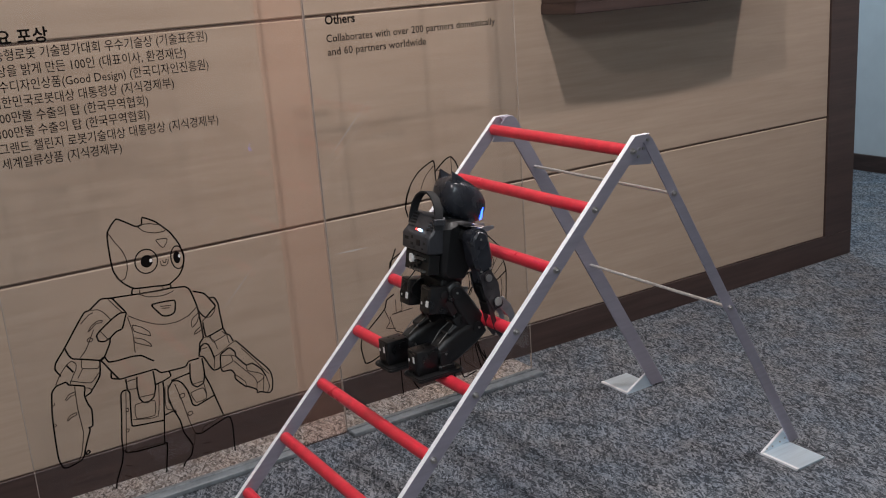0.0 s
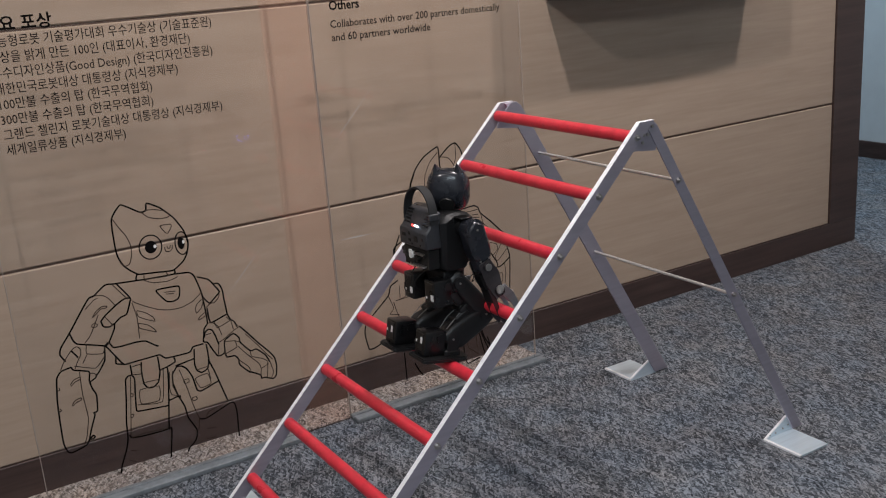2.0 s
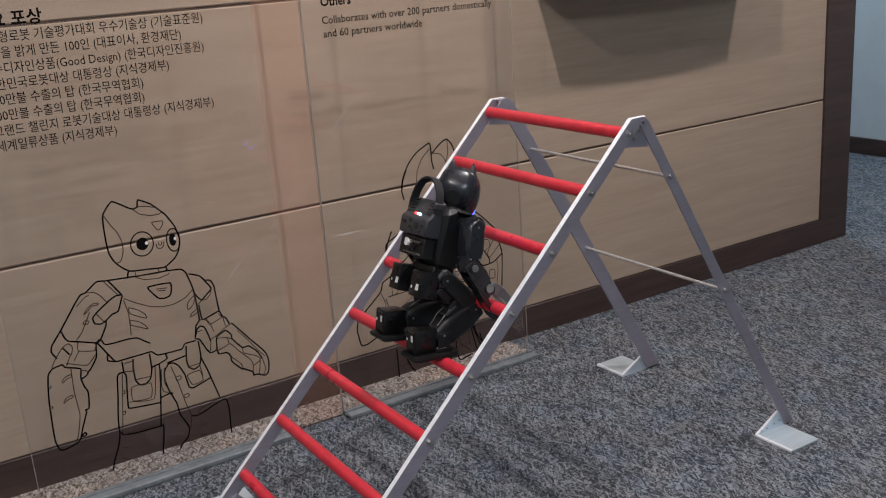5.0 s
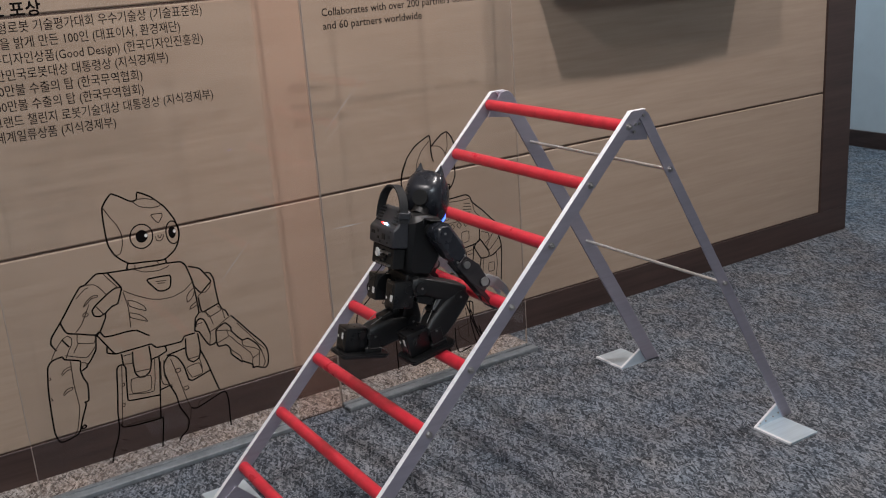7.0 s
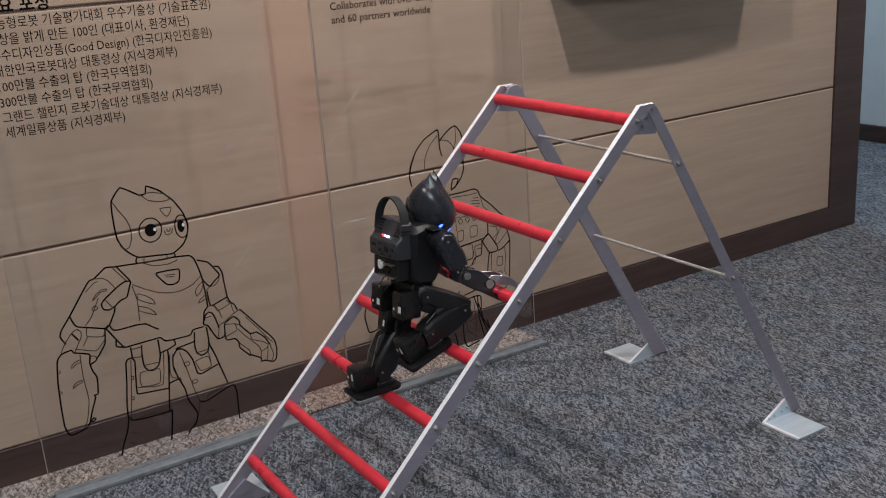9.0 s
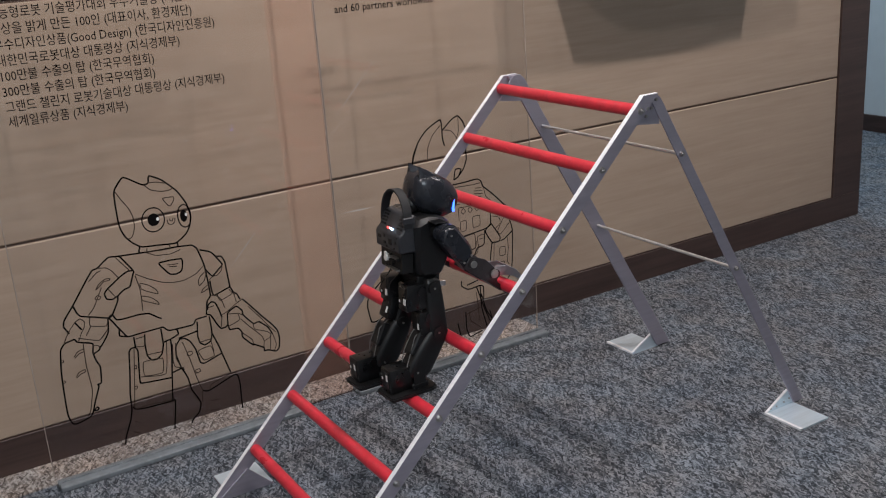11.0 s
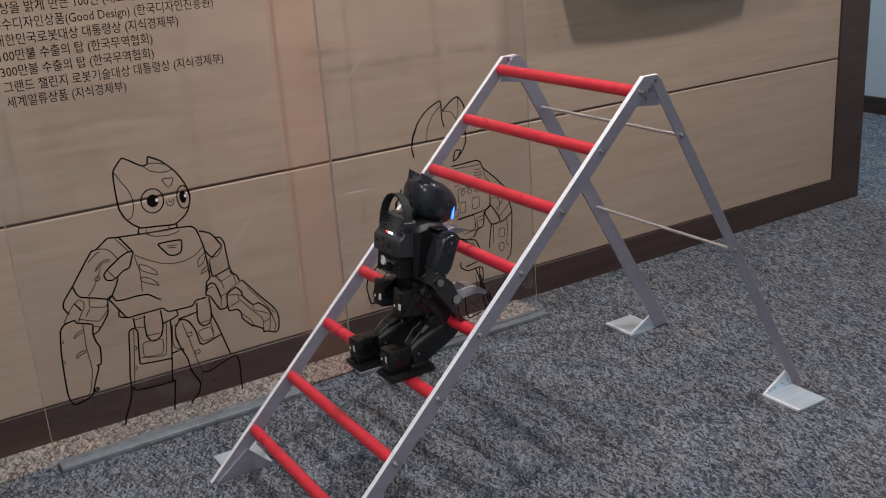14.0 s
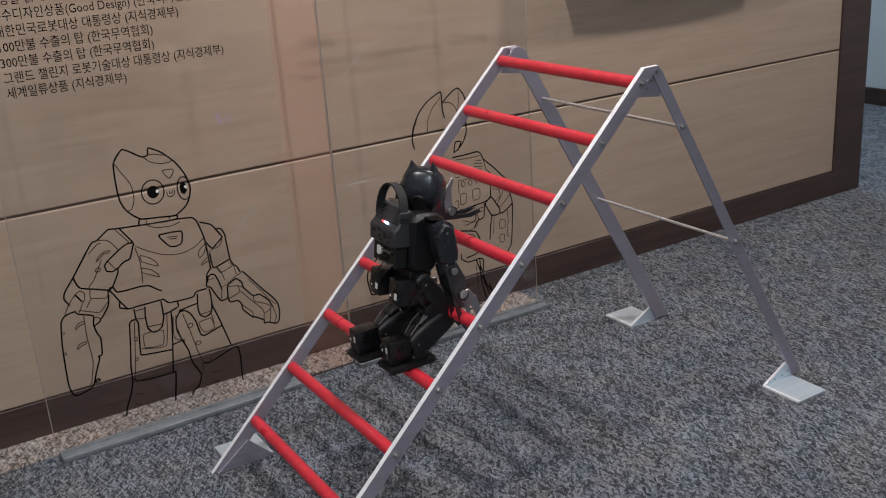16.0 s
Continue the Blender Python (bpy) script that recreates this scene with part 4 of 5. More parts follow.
for s in (-1, 1):
    hip = B()
    servo(hip, (-0.031, s * 0.037 + 0.006, -0.018), 0.044, 0.036, 0.052)
    rod(hip, (0, s * 0.037, -0.012), (0, s * 0.037, 0.004), 0.014, 18)
    box(hip, (-0.012, s * 0.037 - 0.018, -0.02), (0.016, s * 0.037 + 0.018, -0.002), 0.003)
    hip = part("hip_servo", hip, SERVO, robot, "black hip servo motor")
    sticker(hip, (-0.0546, s * 0.037 - 0.005, -0.024))
    sticker(hip, (-0.0546, s * 0.037 + 0.014, -0.026), 0.004, 0.005)

for s in (-1, 1):
    bm = B()
    box(bm, (-0.012, s * 0.060 - 0.0012, 0.118), (0.014, s * 0.060 + 0.0012, 0.131), 0.0006)
    box(bm, (-0.012, min(s * 0.060, s * 0.086), 0.1300), (0.014, max(s * 0.060, s * 0.086), 0.1320), 0.0006)
    box(bm, (0.012, min(s * 0.062, s * 0.086), 0.116), (0.0145, max(s * 0.062, s * 0.086), 0.1315), 0.0006)
    part("shoulder_bracket", bm, SERVO, robot, "folded black metal shoulder bracket", False)
bm = B()
box(bm, (0.006, -0.0515, -0.002), (0.030, -0.0495, 0.008), 0.0006)
box(bm, (0.006, 0.0495, -0.002), (0.030, 0.0515, 0.008), 0.0006)
part("waist_bracket", bm, GRIP, robot, "small bright metal waist bracket", False)
# cables sagging behind the hips
for y0, y1, sag in ((0.03, 0.052, 0.05), (-0.01, 0.02, 0.028)):
    c = bpy.data.curves.new("cable", "CURVE")
    c.dimensions, c.bevel_depth, c.bevel_resolution = "3D", 0.0011, 2
    sp = c.splines.new("BEZIER")
    sp.bezier_points.add(2)
    for q, co in zip(sp.bezier_points, ((-0.04, y0, 0.028), (-0.056, (y0 + y1) / 2 + 0.01, 0.02 - sag), (-0.035, y1, -0.03))):
        q.co, q.handle_left_type, q.handle_right_type = co, "AUTO", "AUTO"
    tmp = new("cable", c)
    bpy.context.view_layer.update()
    me = bpy.data.meshes.new_from_object(tmp.evaluated_get(bpy.context.evaluated_depsgraph_get()))
    bpy.data.objects.remove(tmp)
    me.materials.clear(), me.materials.append(PORT)
    new("cable", me).parent = robot


def loft(bm, stations, n=28, power=2.7):
    """Stations (x, half width, bottom, top): rounded cross sections along x."""
    rings = []
    for x, w, zb, zt in stations:
        ring = []
        for k in range(n):
            a = 2 * math.pi * k / n
            cx, cz = math.cos(a), math.sin(a)
            yy = w * math.copysign(abs(cx) ** (2 / power), cx)
            zz = (zb + zt) / 2 + (zt - zb) / 2 * math.copysign(abs(cz) ** (2 / power), cz)
            ring.append(bm.verts.new((x, yy, zz)))
        rings.append(ring)
    for r0, r1 in zip(rings, rings[1:]):
        for k in range(n):
            bm.faces.new((r0[k], r0[(k + 1) % n], r1[(k + 1) % n], r1[k]))
    bm.faces.new(rings[0]), bm.faces.new(rings[-1])
    bmesh.ops.recalc_face_normals(bm, faces=bm.faces)


def cat_ear(bm, s):
    """A pointed ear rising out of the back of the shell, its ridge running forwards."""
    base = [(-0.050, s * 0.010, 0.018), (-0.051, s * 0.030, 0.004), (-0.028, s * 0.0395, 0.012), (0.004, s * 0.028, 0.029), (-0.006, s * 0.016, 0.036), (-0.03, s * 0.009, 0.036)]
    tip = bm.verts.new((-0.0545, s * 0.022, 0.049))
    vs = [bm.verts.new(b) for b in base]
    mid = [bm.verts.new(v.co.lerp(tip.co, 0.55) + Vector((0.004, 0.0015 * s, 0.001))) for v in vs]
    for k in range(6):
        a, b = k, (k + 1) % 6
        bm.faces.new((vs[a], vs[b], mid[b], mid[a]))
        bm.faces.new((mid[a], mid[b], tip))


head = B()
loft(head, [(-0.0545, 0.018, -0.006, 0.024), (-0.051, 0.030, -0.018, 0.032), (-0.042, 0.038, -0.030, 0.038), (-0.028, 0.0425, -0.040, 0.0415),
            (-0.008, 0.0445, -0.045, 0.041), (0.012, 0.043, -0.046, 0.037), (0.030, 0.038, -0.043, 0.030),
            (0.043, 0.031, -0.036, 0.021), (0.051, 0.024, -0.026, 0.010), (0.054, 0.014, -0.016, 0.0)])
for s in (-1, 1):
    cat_ear(head, s)
bmesh.ops.recalc_face_normals(head, faces=head.faces)
bmesh.ops.scale(head, vec=(0.94, 0.94, 0.94), verts=head.verts)
head = part("head", head, HELMET, robot, "glossy dark grey helmet head with pointed ears")
for s in (-1, 1):
    eye = B()
    m = pose(0.0418, s * 0.0195, -0.010, 0, 80, s * 32)
    seg, ring = 28, []
    for i in range(seg):
        a = 2 * math.pi * i / seg
        ring.append([eye.verts.new(m @ Vector(((0.0145 + 0.0028 * math.cos(b)) * math.cos(a), (0.0145 + 0.0028 * math.cos(b)) * math.sin(a), 0.0030 * math.sin(b))))
                     for b in (0, 1.05, 2.1, 3.14, 4.19, 5.24)])
    for i in range(seg):
        for k in range(6):
            eye.faces.new((ring[i][k], ring[(i + 1) % seg][k], ring[(i + 1) % seg][(k + 1) % 6], ring[i][(k + 1) % 6]))
    part("eye_ring", eye, BLUE_LED, head, "glowing blue eye ring")
rim = B()
rod(rim, (-0.0310, 0, -0.0255), (-0.0402, 0, -0.0335), 0.0165, 26, 0.0150, 0.0006)
part("neck_opening", rim, PORT, head, "dark round opening low in the back of the helmet")
opening = B()
rod(opening, (-0.012, 0, -0.060), (-0.01, 0, -0.036), 0.017, 18)
part("neck_joint", opening, PORT, head, "black neck joint")


def shell(bm, stations, n=24, power=4.6):
    """Stations (z, back, front, half width): a rounded moulded cover running down -z."""
    rings = []
    for z, xb, xf, w in stations:
        ring = []
        for k in range(n):
            a = 2 * math.pi * k / n
            cx, cy = math.cos(a), math.sin(a)
            ring.append(bm.verts.new(((xb + xf) / 2 + (xf - xb) / 2 * math.copysign(abs(cx) ** (2 / power), cx),
                                      w * math.copysign(abs(cy) ** (2 / power), cy), z)))
        rings.append(ring)
    for r0, r1 in zip(rings, rings[1:]):
        for k in range(n):
            bm.faces.new((r0[k], r0[(k + 1) % n], r1[(k + 1) % n], r1[k]))
    bm.faces.new(rings[0]), bm.faces.new(rings[-1])
    bmesh.ops.recalc_face_normals(bm, faces=bm.faces)


def limb_part(name, kind):
    """The moving pieces of an arm or leg; the joint is the origin, the limb runs down -z."""
    bm = B()
    if kind == "thigh":
        shell(bm, [(0.017, -0.008, 0.012, 0.014), (0.010, -0.013, 0.019, 0.019), (-0.020, -0.015, 0.022, 0.0205), (-0.055, -0.017, 0.024, 0.0215),
                   (-0.086, -0.017, 0.025, 0.0215), (-0.099, -0.010, 0.022, 0.0195), (-0.104, -0.002, 0.014, 0.015)])
        for s in (-1, 1):
            rod(bm, (0, s * 0.019, -0.089), (0, s * 0.024, -0.089), 0.012, 16)
            rod(bm, (0, s * 0.017, 0), (0, s * 0.024, 0), 0.012, 16)
        return part(name, bm, SHELL, robot, "smooth black thigh cover")
    if kind == "shank":
        shell(bm, [(0.016, -0.002, 0.014, 0.013), (0.011, -0.010, 0.024, 0.0195), (-0.010, -0.019, 0.027, 0.0215), (-0.045, -0.025, 0.027, 0.0215),
                   (-0.075, -0.027, 0.026, 0.0205), (-0.092, -0.024, 0.018, 0.0195), (-0.100, -0.016, 0.010, 0.015)])
        box(bm, (-0.034, -0.014, -0.060), (-0.012, 0.014, -0.012), 0.003)
        return part(name, bm, SHELL, robot, "smooth black shin cover")
    if kind == "upper_arm":
        rod(bm, (0, -0.016, 0), (0, 0.016, 0), 0.020, 20, None, 0.003)
        prism(bm, [(-0.021, 0.004), (0.0, 0.021), (0.019, 0.008), (0.021, -0.045), (0.014, -0.066), (-0.012, -0.066), (-0.022, -0.045)], -0.019, 0.019, 0.006)
        servo(bm, (-0.002, 0, -0.07), 0.026, 0.03, 0.034)
        return part(name, bm, HELMET, robot, "dark grey rounded upper arm shell")
    if kind == "forearm":
        for s in (-1, 1):
            prism(bm, [(-0.016, 0.012), (0.010, 0.014), (0.020, -0.02), (0.014, -0.062), (-0.006, -0.07), (-0.016, -0.03)], s * 0.0165, s * 0.0185, 0.0006)
            rod(bm, (0, s * 0.018, 0), (0, s * 0.0215, 0), 0.0095, 16)
            rod(bm, (0.006, s * 0.018, -0.055), (0.006, s * 0.023, -0.055), 0.010, 16)
            for k in range(4):
                rod(bm, (-0.006 + 0.008 * (k % 2), s * 0.018, -0.014 - 0.012 * k), (-0.006 + 0.008 * (k % 2), s * 0.0198, -0.014 - 0.012 * k), 0.0018, 8)
        return part(name, bm, BRACKET, robot, "grey metal forearm bracket")
    if kind == "hook":
        # two long jaws that close round a rung
        for s in (-1, 1):
            prism(bm, [(-0.006, 0.010), (0.016, 0.006), (0.028, -0.020), (0.030, -0.040), (0.024, -0.064), (0.017, -0.066), (0.016, -0.040), (0.004, -0.014)], s * 0.0165, s * 0.0185, 0.0006)
        box(bm, (0.0255, -0.0185, -0.046), (0.0278, 0.0185, -0.014), 0.0006)
        return part(name, bm, GRIP, robot, "silver folded-metal gripper jaw")
    if kind == "foot":
        out = [(-0.05, -0.027), (-0.044, -0.033), (0.044, -0.033), (0.054, -0.022), (0.054, 0.022), (0.044, 0.033), (-0.044, 0.033), (-0.05, 0.027)]
        vs = [bm.verts.new((x - 0.019, y, -0.0335)) for x, y in out]
        f = bm.faces.new(vs)
        up = [v for v in bmesh.ops.extrude_face_region(bm, geom=[f])["geom"] if isinstance(v, bmesh.types.BMVert)]
        for v in up:
            v.co.z = -0.0255
        bmesh.ops.recalc_face_normals(bm, faces=bm.faces)
        bmesh.ops.bevel(bm, geom=list(bm.edges), offset=0.002, segments=2, affect="EDGES")
        box(bm, (-0.016, -0.021, -0.028), (0.02, 0.021, -0.014), 0.003)
        for s in (-1, 1):
            box(bm, (-0.012, s * 0.0185 - 0.0015, -0.028), (0.014, s * 0.0185 + 0.0015, 0.012), 0.001)
        return part(name, bm, SHELL, robot, "flat black foot plate")


MOVERS = {}
bm = B()
rod(bm, (0, -0.0012, 0), (0, 0.0012, 0), 0.0022, 8)
SCREW = mesh_of("screw", bm, STEEL)
for side, s in (("right", -1), ("left", 1)):
    for kind in ("thigh", "shank", "foot", "upper_arm", "forearm", "hook"):
        MOVERS[side, kind] = limb_part({"hook": "gripper_jaw"}.get(kind, kind), kind)
    foot, fore, shank = MOVERS[side, "foot"], MOVERS[side, "forearm"], MOVERS[side, "shank"]
    bm = B()
    servo(bm, (-0.036, 0.004, -0.001), 0.048, 0.038, 0.048)
    ank = part("ankle_servo", bm, SERVO, foot, "black ankle servo motor")
    sticker(foot, (-0.0616, -0.003, 0.006), 0.006, 0.012)
    sticker(foot, (-0.0616, 0.014, 0.002), 0.004, 0.005)
    bm = B()
    servo(bm, (-0.002, 0, -0.030), 0.026, 0.028, 0.038)
    part("wrist_servo", bm, SERVO, fore, "black wrist servo motor")
    bm = B()
    for q in (-1, 1):
        prism(bm, [(-0.014, -0.045), (-0.004, -0.048), (-0.004, -0.10), (0.004, -0.126), (-0.004, -0.132), (-0.013, -0.108)], q * 0.012, q * 0.0145, 0.0006)
    box(bm, (-0.014, -0.0145, -0.075), (-0.0115, 0.0145, -0.05), 0.0006)
    part("fixed_jaw", bm, BRACKET, fore, "grey folded-metal fixed jaw", False)
    bm = B()
    servo(bm, (-0.020, 0, -0.066), 0.030, 0.034, 0.046)
    box(bm, (-0.030, -0.012, -0.040), (-0.012, 0.012, -0.004), 0.002)
    knee_servo = part("knee_servo", bm, SERVO, MOVERS[side, "thigh"], "black knee servo motor")
    bm = B()
    box(bm, (-0.0371, -0.0135, -0.0765), (-0.0365, -0.0075, -0.0645))
    part("sticker", bm, STICKER, MOVERS[side, "thigh"], "small white paper sticker", False)
    for x, z, r in ((0.0, 0.0, 0.0070), (0.006, -0.052, 0.0085)):
        for q in (-1, 1):
            bm = B()
            rod(bm, (x, q * 0.0205, z), (x, q * 0.0240, z), r, 18, None, 0.0006)
            part("servo_horn", bm, STEEL, fore, "round metal servo horn")
    for kind, spots in (("thigh", ((0.0, 0.0), (0.0, -0.089))), ("shank", ((0.0, 0.0), (-0.006, -0.086))),
                        ("upper_arm", ((0.0, 0.0), (-0.012, -0.06), (0.008, -0.06)))):
        out_y = {"thigh": 0.0245, "shank": 0.0208, "upper_arm": 0.0193}[kind]
        for x, z in spots:
            for q in (-1, 1):
                ob = new("screw", SCREW)
                ob.parent, ob.location = MOVERS[side, kind], (x, q * out_y, z)
    bm = B()
    for q in (-1, 1):
        rod(bm, (-0.0315, q * 0.006, -0.018), (-0.030, q * 0.006, -0.05), 0.0011, 6)
    part("cable", bm, PORT, shank)
    for kind, pts in (("thigh", ((-0.019, -0.006, 0.008), (-0.027, -0.010, -0.03), (-0.022, -0.012, -0.075), (-0.012, -0.016, -0.10))),
                      ("shank", ((-0.024, 0.010, 0.01), (-0.037, 0.008, -0.02), (-0.034, 0.012, -0.06), (-0.022, 0.014, -0.09))),
                      ("shank", ((-0.022, -0.012, 0.008), (-0.036, -0.006, -0.025), (-0.030, -0.014, -0.085)))):
        bm = B()
        for a, c in zip(pts, pts[1:]):
            rod(bm, a, c, 0.0009, 6)
        part("cable", bm, WIRE, MOVERS[side, kind], "thin grey cable")



# ---- how the robot moves ----
RUNG = [(-i * S * ca, TOP - i * S * sa) for i in range(9)]
ROBOT_Y = -0.731
# seconds, place of the point between the hips, turn, lean and roll in degrees
BODY = [
    (0.0, -0.3600, -0.7305, 0.5556, 0.9, 10.3, 0.4),
    (0.5, -0.3576, -0.7298, 0.5570, 0.2, 9.1, 0.8),
    (1.0, -0.3592, -0.7294, 0.5584, 1.2, 9.0, 1.0),
    (2.0, -0.3608, -0.7274, 0.5462, 1.9, 2.1, 0.1),
    (2.5, -0.3584, -0.7296, 0.5466, -0.6, -3.4, -0.3),
    (3.0, -0.3576, -0.7295, 0.5472, -1.6, -3.8, 0.4),
    (3.5, -0.3552, -0.7198, 0.5472, -0.6, 8.7, -0.6),
    (4.0, -0.3529, -0.7237, 0.5553, -0.2, 19.8, -1.0),
    (6.4, -0.3901, -0.7204, 0.5245, 0.8, 21.4, -3.1),
    (6.8, -0.4055, -0.7201, 0.5295, -2.8, 14.6, -1.8),
    (7.2, -0.4388, -0.7225, 0.5254, -1.0, 9.5, -1.5),
    (7.5, -0.4582, -0.7255, 0.5195, -0.7, 8.5, -2.0),
    (8.0, -0.4698, -0.7240, 0.5170, -1.6, 10.7, -2.0),
    (8.5, -0.4676, -0.7232, 0.5154, 0.6, 10.7, -2.2),
    (9.0, -0.4343, -0.7219, 0.5011, 4.0, 7.0, -1.0),
    (11.4, -0.4281, -0.7331, 0.5007, -1.9, 3.6, 0.1),
    (11.8, -0.4309, -0.7332, 0.4912, -1.8, 5.0, -0.6),
    (12.2, -0.4441, -0.7374, 0.4629, 0.3, 8.0, -0.2),
    (12.6, -0.4471, -0.7373, 0.4546, 1.3, 8.3, -0.4),
    (13.0, -0.4484, -0.7380, 0.4547, 1.6, 8.5, -0.6),
    (13.4, -0.4477, -0.7361, 0.4551, 2.2, 7.9, -0.3),
    (13.8, -0.4451, -0.7367, 0.4545, 0.7, 8.1, -0.4),
    (14.2, -0.4486, -0.7384, 0.4568, 1.8, 9.3, -0.1),
    (14.5, -0.4542, -0.7383, 0.4579, 1.6, 8.7, -0.9),
    (15.0, -0.4519, -0.7349, 0.4595, 1.0, 8.7, 0.5),
    (15.3, -0.4533, -0.7351, 0.4586, 1.2, 8.5, 0.2),
    (15.6, -0.4571, -0.7366, 0.4614, 2.1, 8.7, -0.1),
    (16.0, -0.4536, -0.7343, 0.4609, 0.4, 8.0, 0.8),
]
# seconds, head turn to its left, nod
NOD = [(0, 0, 14), (0.2, 10, 14), (0.5, 46, 22), (1.5, 48, 22), (2.0, 50, 14), (3.5, 48, 20), (4.0, 46, 16), (6.4, 40, 48), (7.2, 42, 46), (8.0, 40, 48),
       (8.25, 6, 47), (8.5, -58, 42), (9.0, -46, 44), (10.2, -8, 28), (11.4, 0, 10), (12.2, 0, 14), (15.3, 0, 14), (15.6, 26, 18), (16.0, 46, 18)]


FORE = 0.019  # the ankle stands ahead of the middle of the sole


def on_rung(i, lift=0.0, back=0.0, toe=0.0):
    """Ankle over rung i: back along the sole, toe up in degrees."""
    a = radians(toe)
    n, f = (-math.sin(a), math.cos(a)), (math.cos(a), math.sin(a))
    h = 0.0125 + 0.0335 + lift
    return RUNG[i][0] + n[0] * h + f[0] * (FORE - back), RUNG[i][1] + n[1] * h + f[1] * (FORE - back), toe


# seconds, ankle x, z and toe angle
STEP = {
    "right": [(0, *on_rung(4, 0, 0.018)), (1.5, *on_rung(4, 0, 0.018)), (2.0, *on_rung(4, 0, 0.018, -10)), (3.5, *on_rung(4, 0, 0.018, -10)), (4.0, *on_rung(4, 0, 0.018, -8)),
              (6.4, *on_rung(4, 0, 0.018, -2)), (6.8, *on_rung(4, 0, 0.02, 5)), (7.2, *on_rung(4, 0, 0.022, 16)), (7.5, *on_rung(4, 0, 0.034, 25)),
              (8.0, *on_rung(4, 0, 0.044, 28)), (8.5, *on_rung(4, 0, 0.044, 28)), (9.2, *on_rung(4, 0, 0.044, 18)), (9.7, -0.445, 0.455, -4),
              (10.2, -0.515, 0.43, -8), (10.7, -0.51, 0.365, -2), (11.0, *on_rung(5)), (16.0, *on_rung(5))],
    "left": [(0, *on_rung(4, 0, 0.034)), (1.5, *on_rung(4, 0, 0.034)), (2.0, *on_rung(4, 0, 0.034, -10)), (3.5, *on_rung(4, 0, 0.034, -10)), (4.2, *on_rung(4, 0, 0.034, -8)), (4.8, *on_rung(4, 0.005, 0.036, -8)),
             (5.4, -0.415, 0.475, -15), (6.0, -0.458, 0.485, -24), (6.4, -0.470, 0.474, -24), (6.8, -0.490, 0.446, -18), (7.2, -0.505, 0.395, -8),
             (7.5, *on_rung(5, 0, 0.024, 0)), (11.4, *on_rung(5, 0, 0.024, 0)), (16.0, *on_rung(5, 0, 0.024, 0))]}
# seconds, hand x, z and how far the gripper is open, 0 to 1
R2, R3, R4 = RUNG[2], RUNG[3], RUNG[4]
REACH = {
    "right": [(0, *R3, 0), (11.0, *R3, 0), (11.3, *R3, 0.8), (11.5, *R3, 1.0), (11.8, -0.314, 0.490, 1.0), (12.2, -0.352, 0.474, 0.9), (12.6, -0.400, 0.455, 0.7),
              (13.0, -0.427, 0.448, 0.6), (13.5, -0.445, 0.443, 0.5), (13.9, -0.410, 0.418, 0.5), (14.2, -0.372, 0.405, 0.5), (14.5, -0.362, 0.400, 0.5), (14.8, -0.382, 0.396, 0.3),
              (15.0, *R4, 0), (16.0, *R4, 0)],
    "left": [(0, *R2, 0.2), (0.5, -0.176, 0.600, 0.8), (1.0, -0.192, 0.640, 1.0), (1.5, -0.200, 0.645, 1.0), (1.8, -0.25, 0.63, 0.8), (2.2, -0.315, 0.585, 0.5), (2.6, -0.345, 0.565, 0.4),
             (3.0, -0.352, 0.555, 0.4), (3.4, -0.31, 0.535, 0.5), (3.8, -0.280, 0.510, 0.4), (4.1, *R3, 0), (15.3, *R3, 0), (15.6, -0.275, 0.500, 0.8), (16.0, -0.265, 0.530, 1.0)]}


def between(rows, t):
    """The values of a table at t, eased a little between its rows."""
    for a, b in zip(rows, rows[1:]):
        if t <= b[0]:
            u = max(0.0, (t - a[0]) / (b[0] - a[0]))
            u = 0.5 * u + 0.5 * u * u * (3 - 2 * u)
            return [p + (q - p) * u for p, q in zip(a[1:], b[1:])]
    return list(rows[-1][1:])


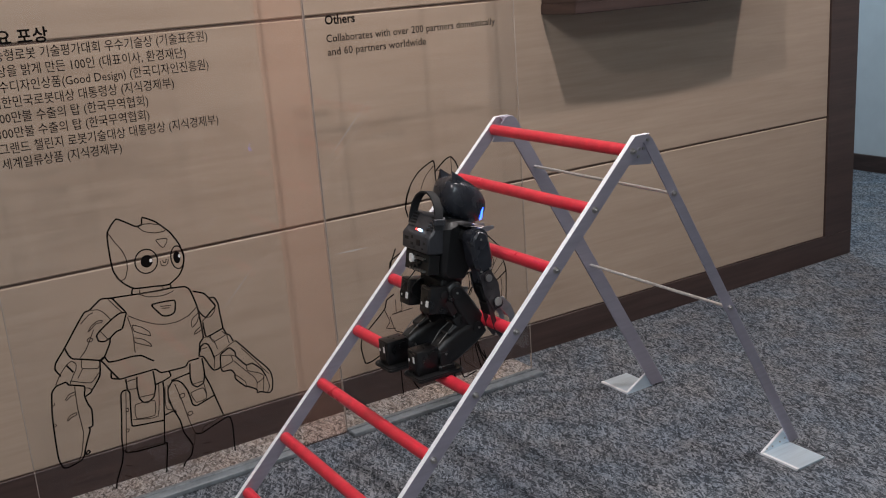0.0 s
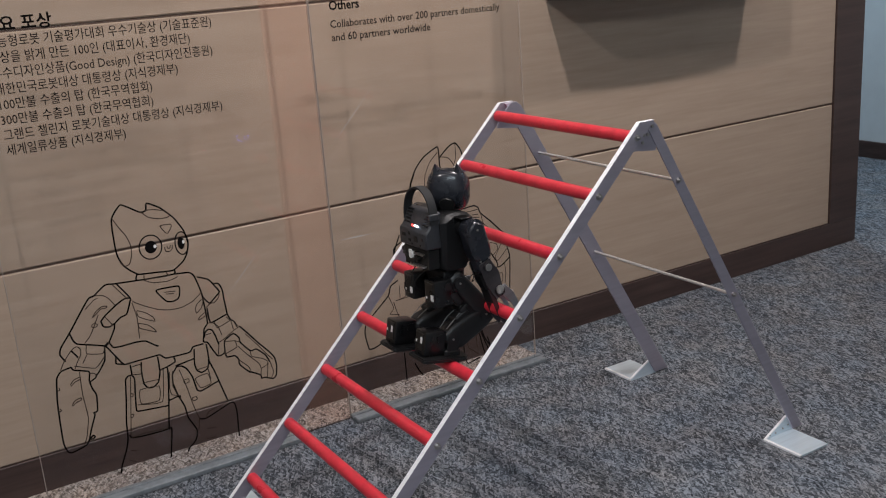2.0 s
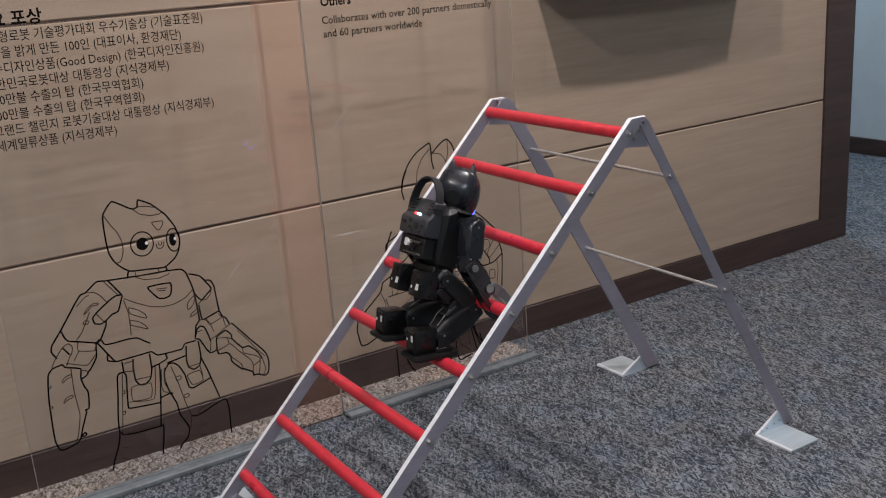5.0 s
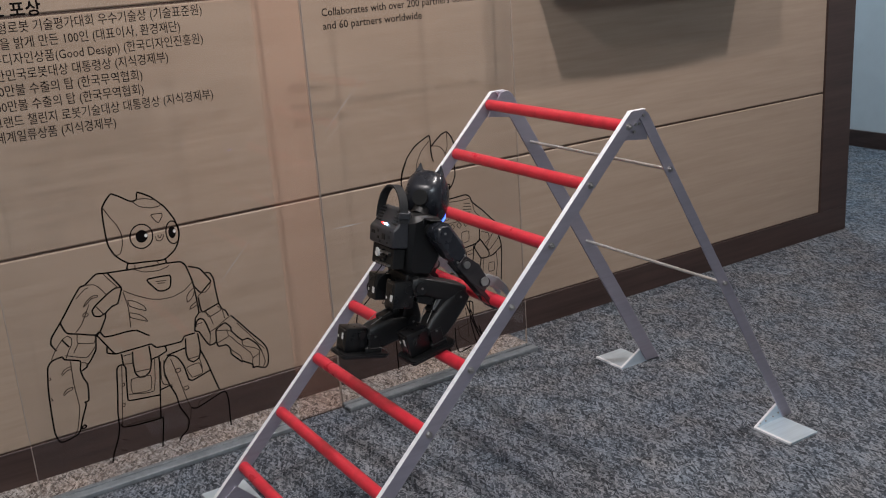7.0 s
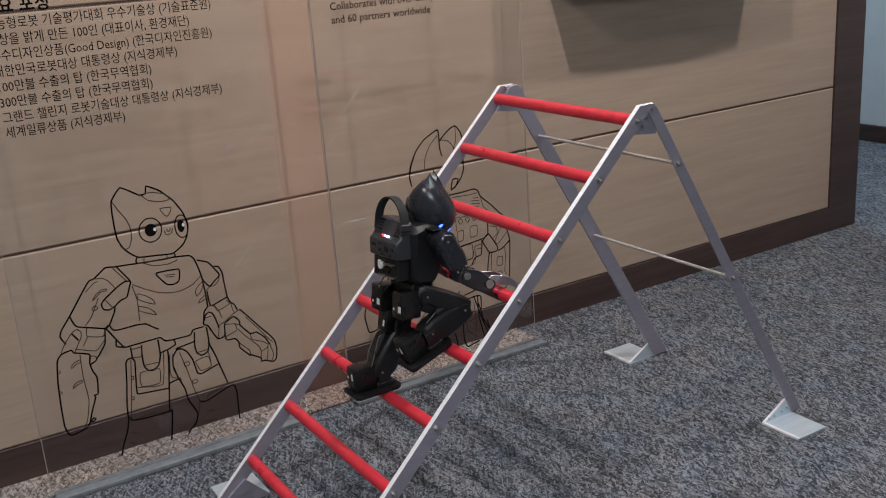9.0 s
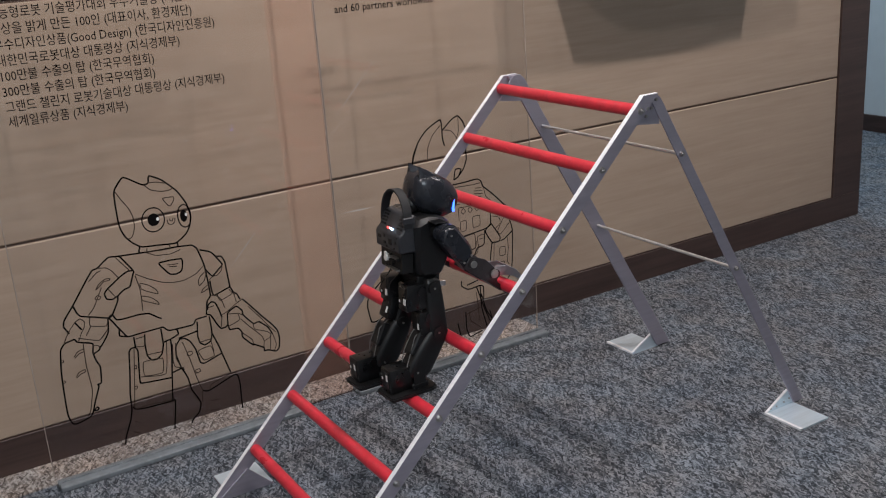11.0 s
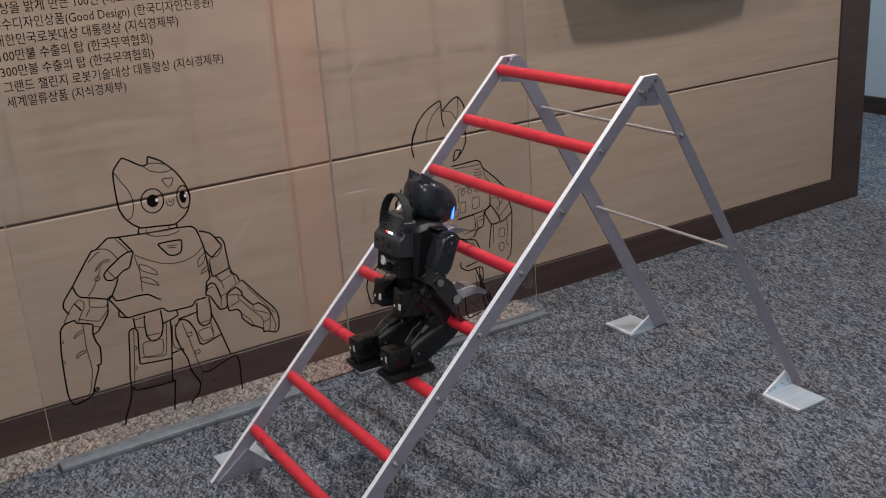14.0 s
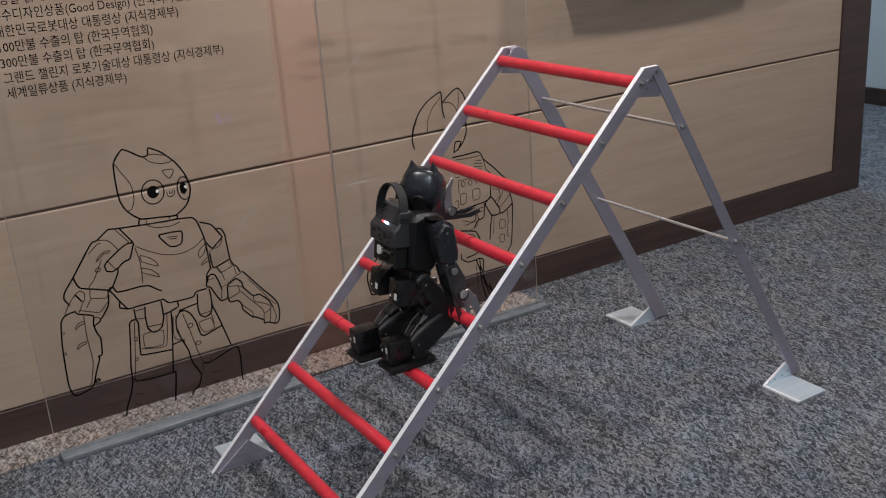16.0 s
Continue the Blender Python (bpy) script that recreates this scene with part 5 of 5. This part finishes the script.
def joint(a, b, la, lb, bend):
    """The middle joint of two bones from a to b, bent towards bend."""
    d = b - a
    r = min(d.length, (la + lb) * 0.999)
    d.normalize()
    along = (la * la - lb * lb + r * r) / (2 * r)
    side = (bend - d * bend.dot(d)).normalized()
    return a + d * along + side * math.sqrt(max(0.0, la * la - along * along))


def bone(a, b, twist=0.0):
    """A pose at a whose -z runs to b."""
    z = (a - b).normalized()
    x = Vector((0, 1, 0)).cross(z).normalized()
    y = z.cross(x)
    m = Matrix((x, y, z)).transposed().to_4x4()
    return Matrix.Translation(a) @ m


def robot_poses(t):
    x, y, z, yaw, lean, roll = between(BODY, t)
    root = Matrix.Translation((x, y, z)) @ pose(0, 0, 0, roll, lean, yaw)
    back = root.inverted()
    out = {"root": root}
    turn, nod = between(NOD, t)
    neck = pose(0.020, 0, 0.135, 0, 0, turn) @ pose(0, 0, 0, 0, nod, 0) @ pose(0.0005, 0, 0.0355)
    out["head"] = neck
    for side, s in (("right", -1), ("left", 1)):
        ax, az, toe = between(STEP[side], t)
        hip = root @ Vector((0, s * 0.037, -0.002))
        ankle = Vector((ax, ROBOT_Y + s * 0.043, az))
        knee = joint(hip, ankle, 0.0890, 0.0890, Vector((1, 0, -0.1)))
        out[side, "thigh"] = back @ bone(hip, knee)
        out[side, "shank"] = back @ bone(knee, ankle)
        out[side, "foot"] = back @ Matrix.Translation(ankle) @ pose(0, 0, 0, 0, -toe, 0)
        hx, hz, gap = between(REACH[side], t)
        shoulder = root @ Vector((0.010, s * 0.088, 0.110))
        grip = Vector((hx, ROBOT_Y + s * 0.092, hz))
        elbow = joint(shoulder, grip, 0.076, 0.094, Vector((-1, 0, -0.15)))
        out[side, "upper_arm"] = back @ bone(shoulder, elbow)
        fore = bone(elbow, elbow + (grip - elbow))
        out[side, "forearm"] = back @ fore
        out[side, "hook"] = back @ fore @ Matrix.Translation((0.006, 0, -0.055)) @ pose(0, 0, 0, 0, -75 * gap, 0)
    return out


def motions():
    times = [0.25 * k for k in range(65)]
    rows = [(t, robot_poses(t)) for t in times]
    walk(robot, [(t, p["root"]) for t, p in rows])
    walk(head, [(t, p["head"]) for t, p in rows])
    for key, ob in MOVERS.items():
        walk(ob, [(t, p[key]) for t, p in rows])


motions()
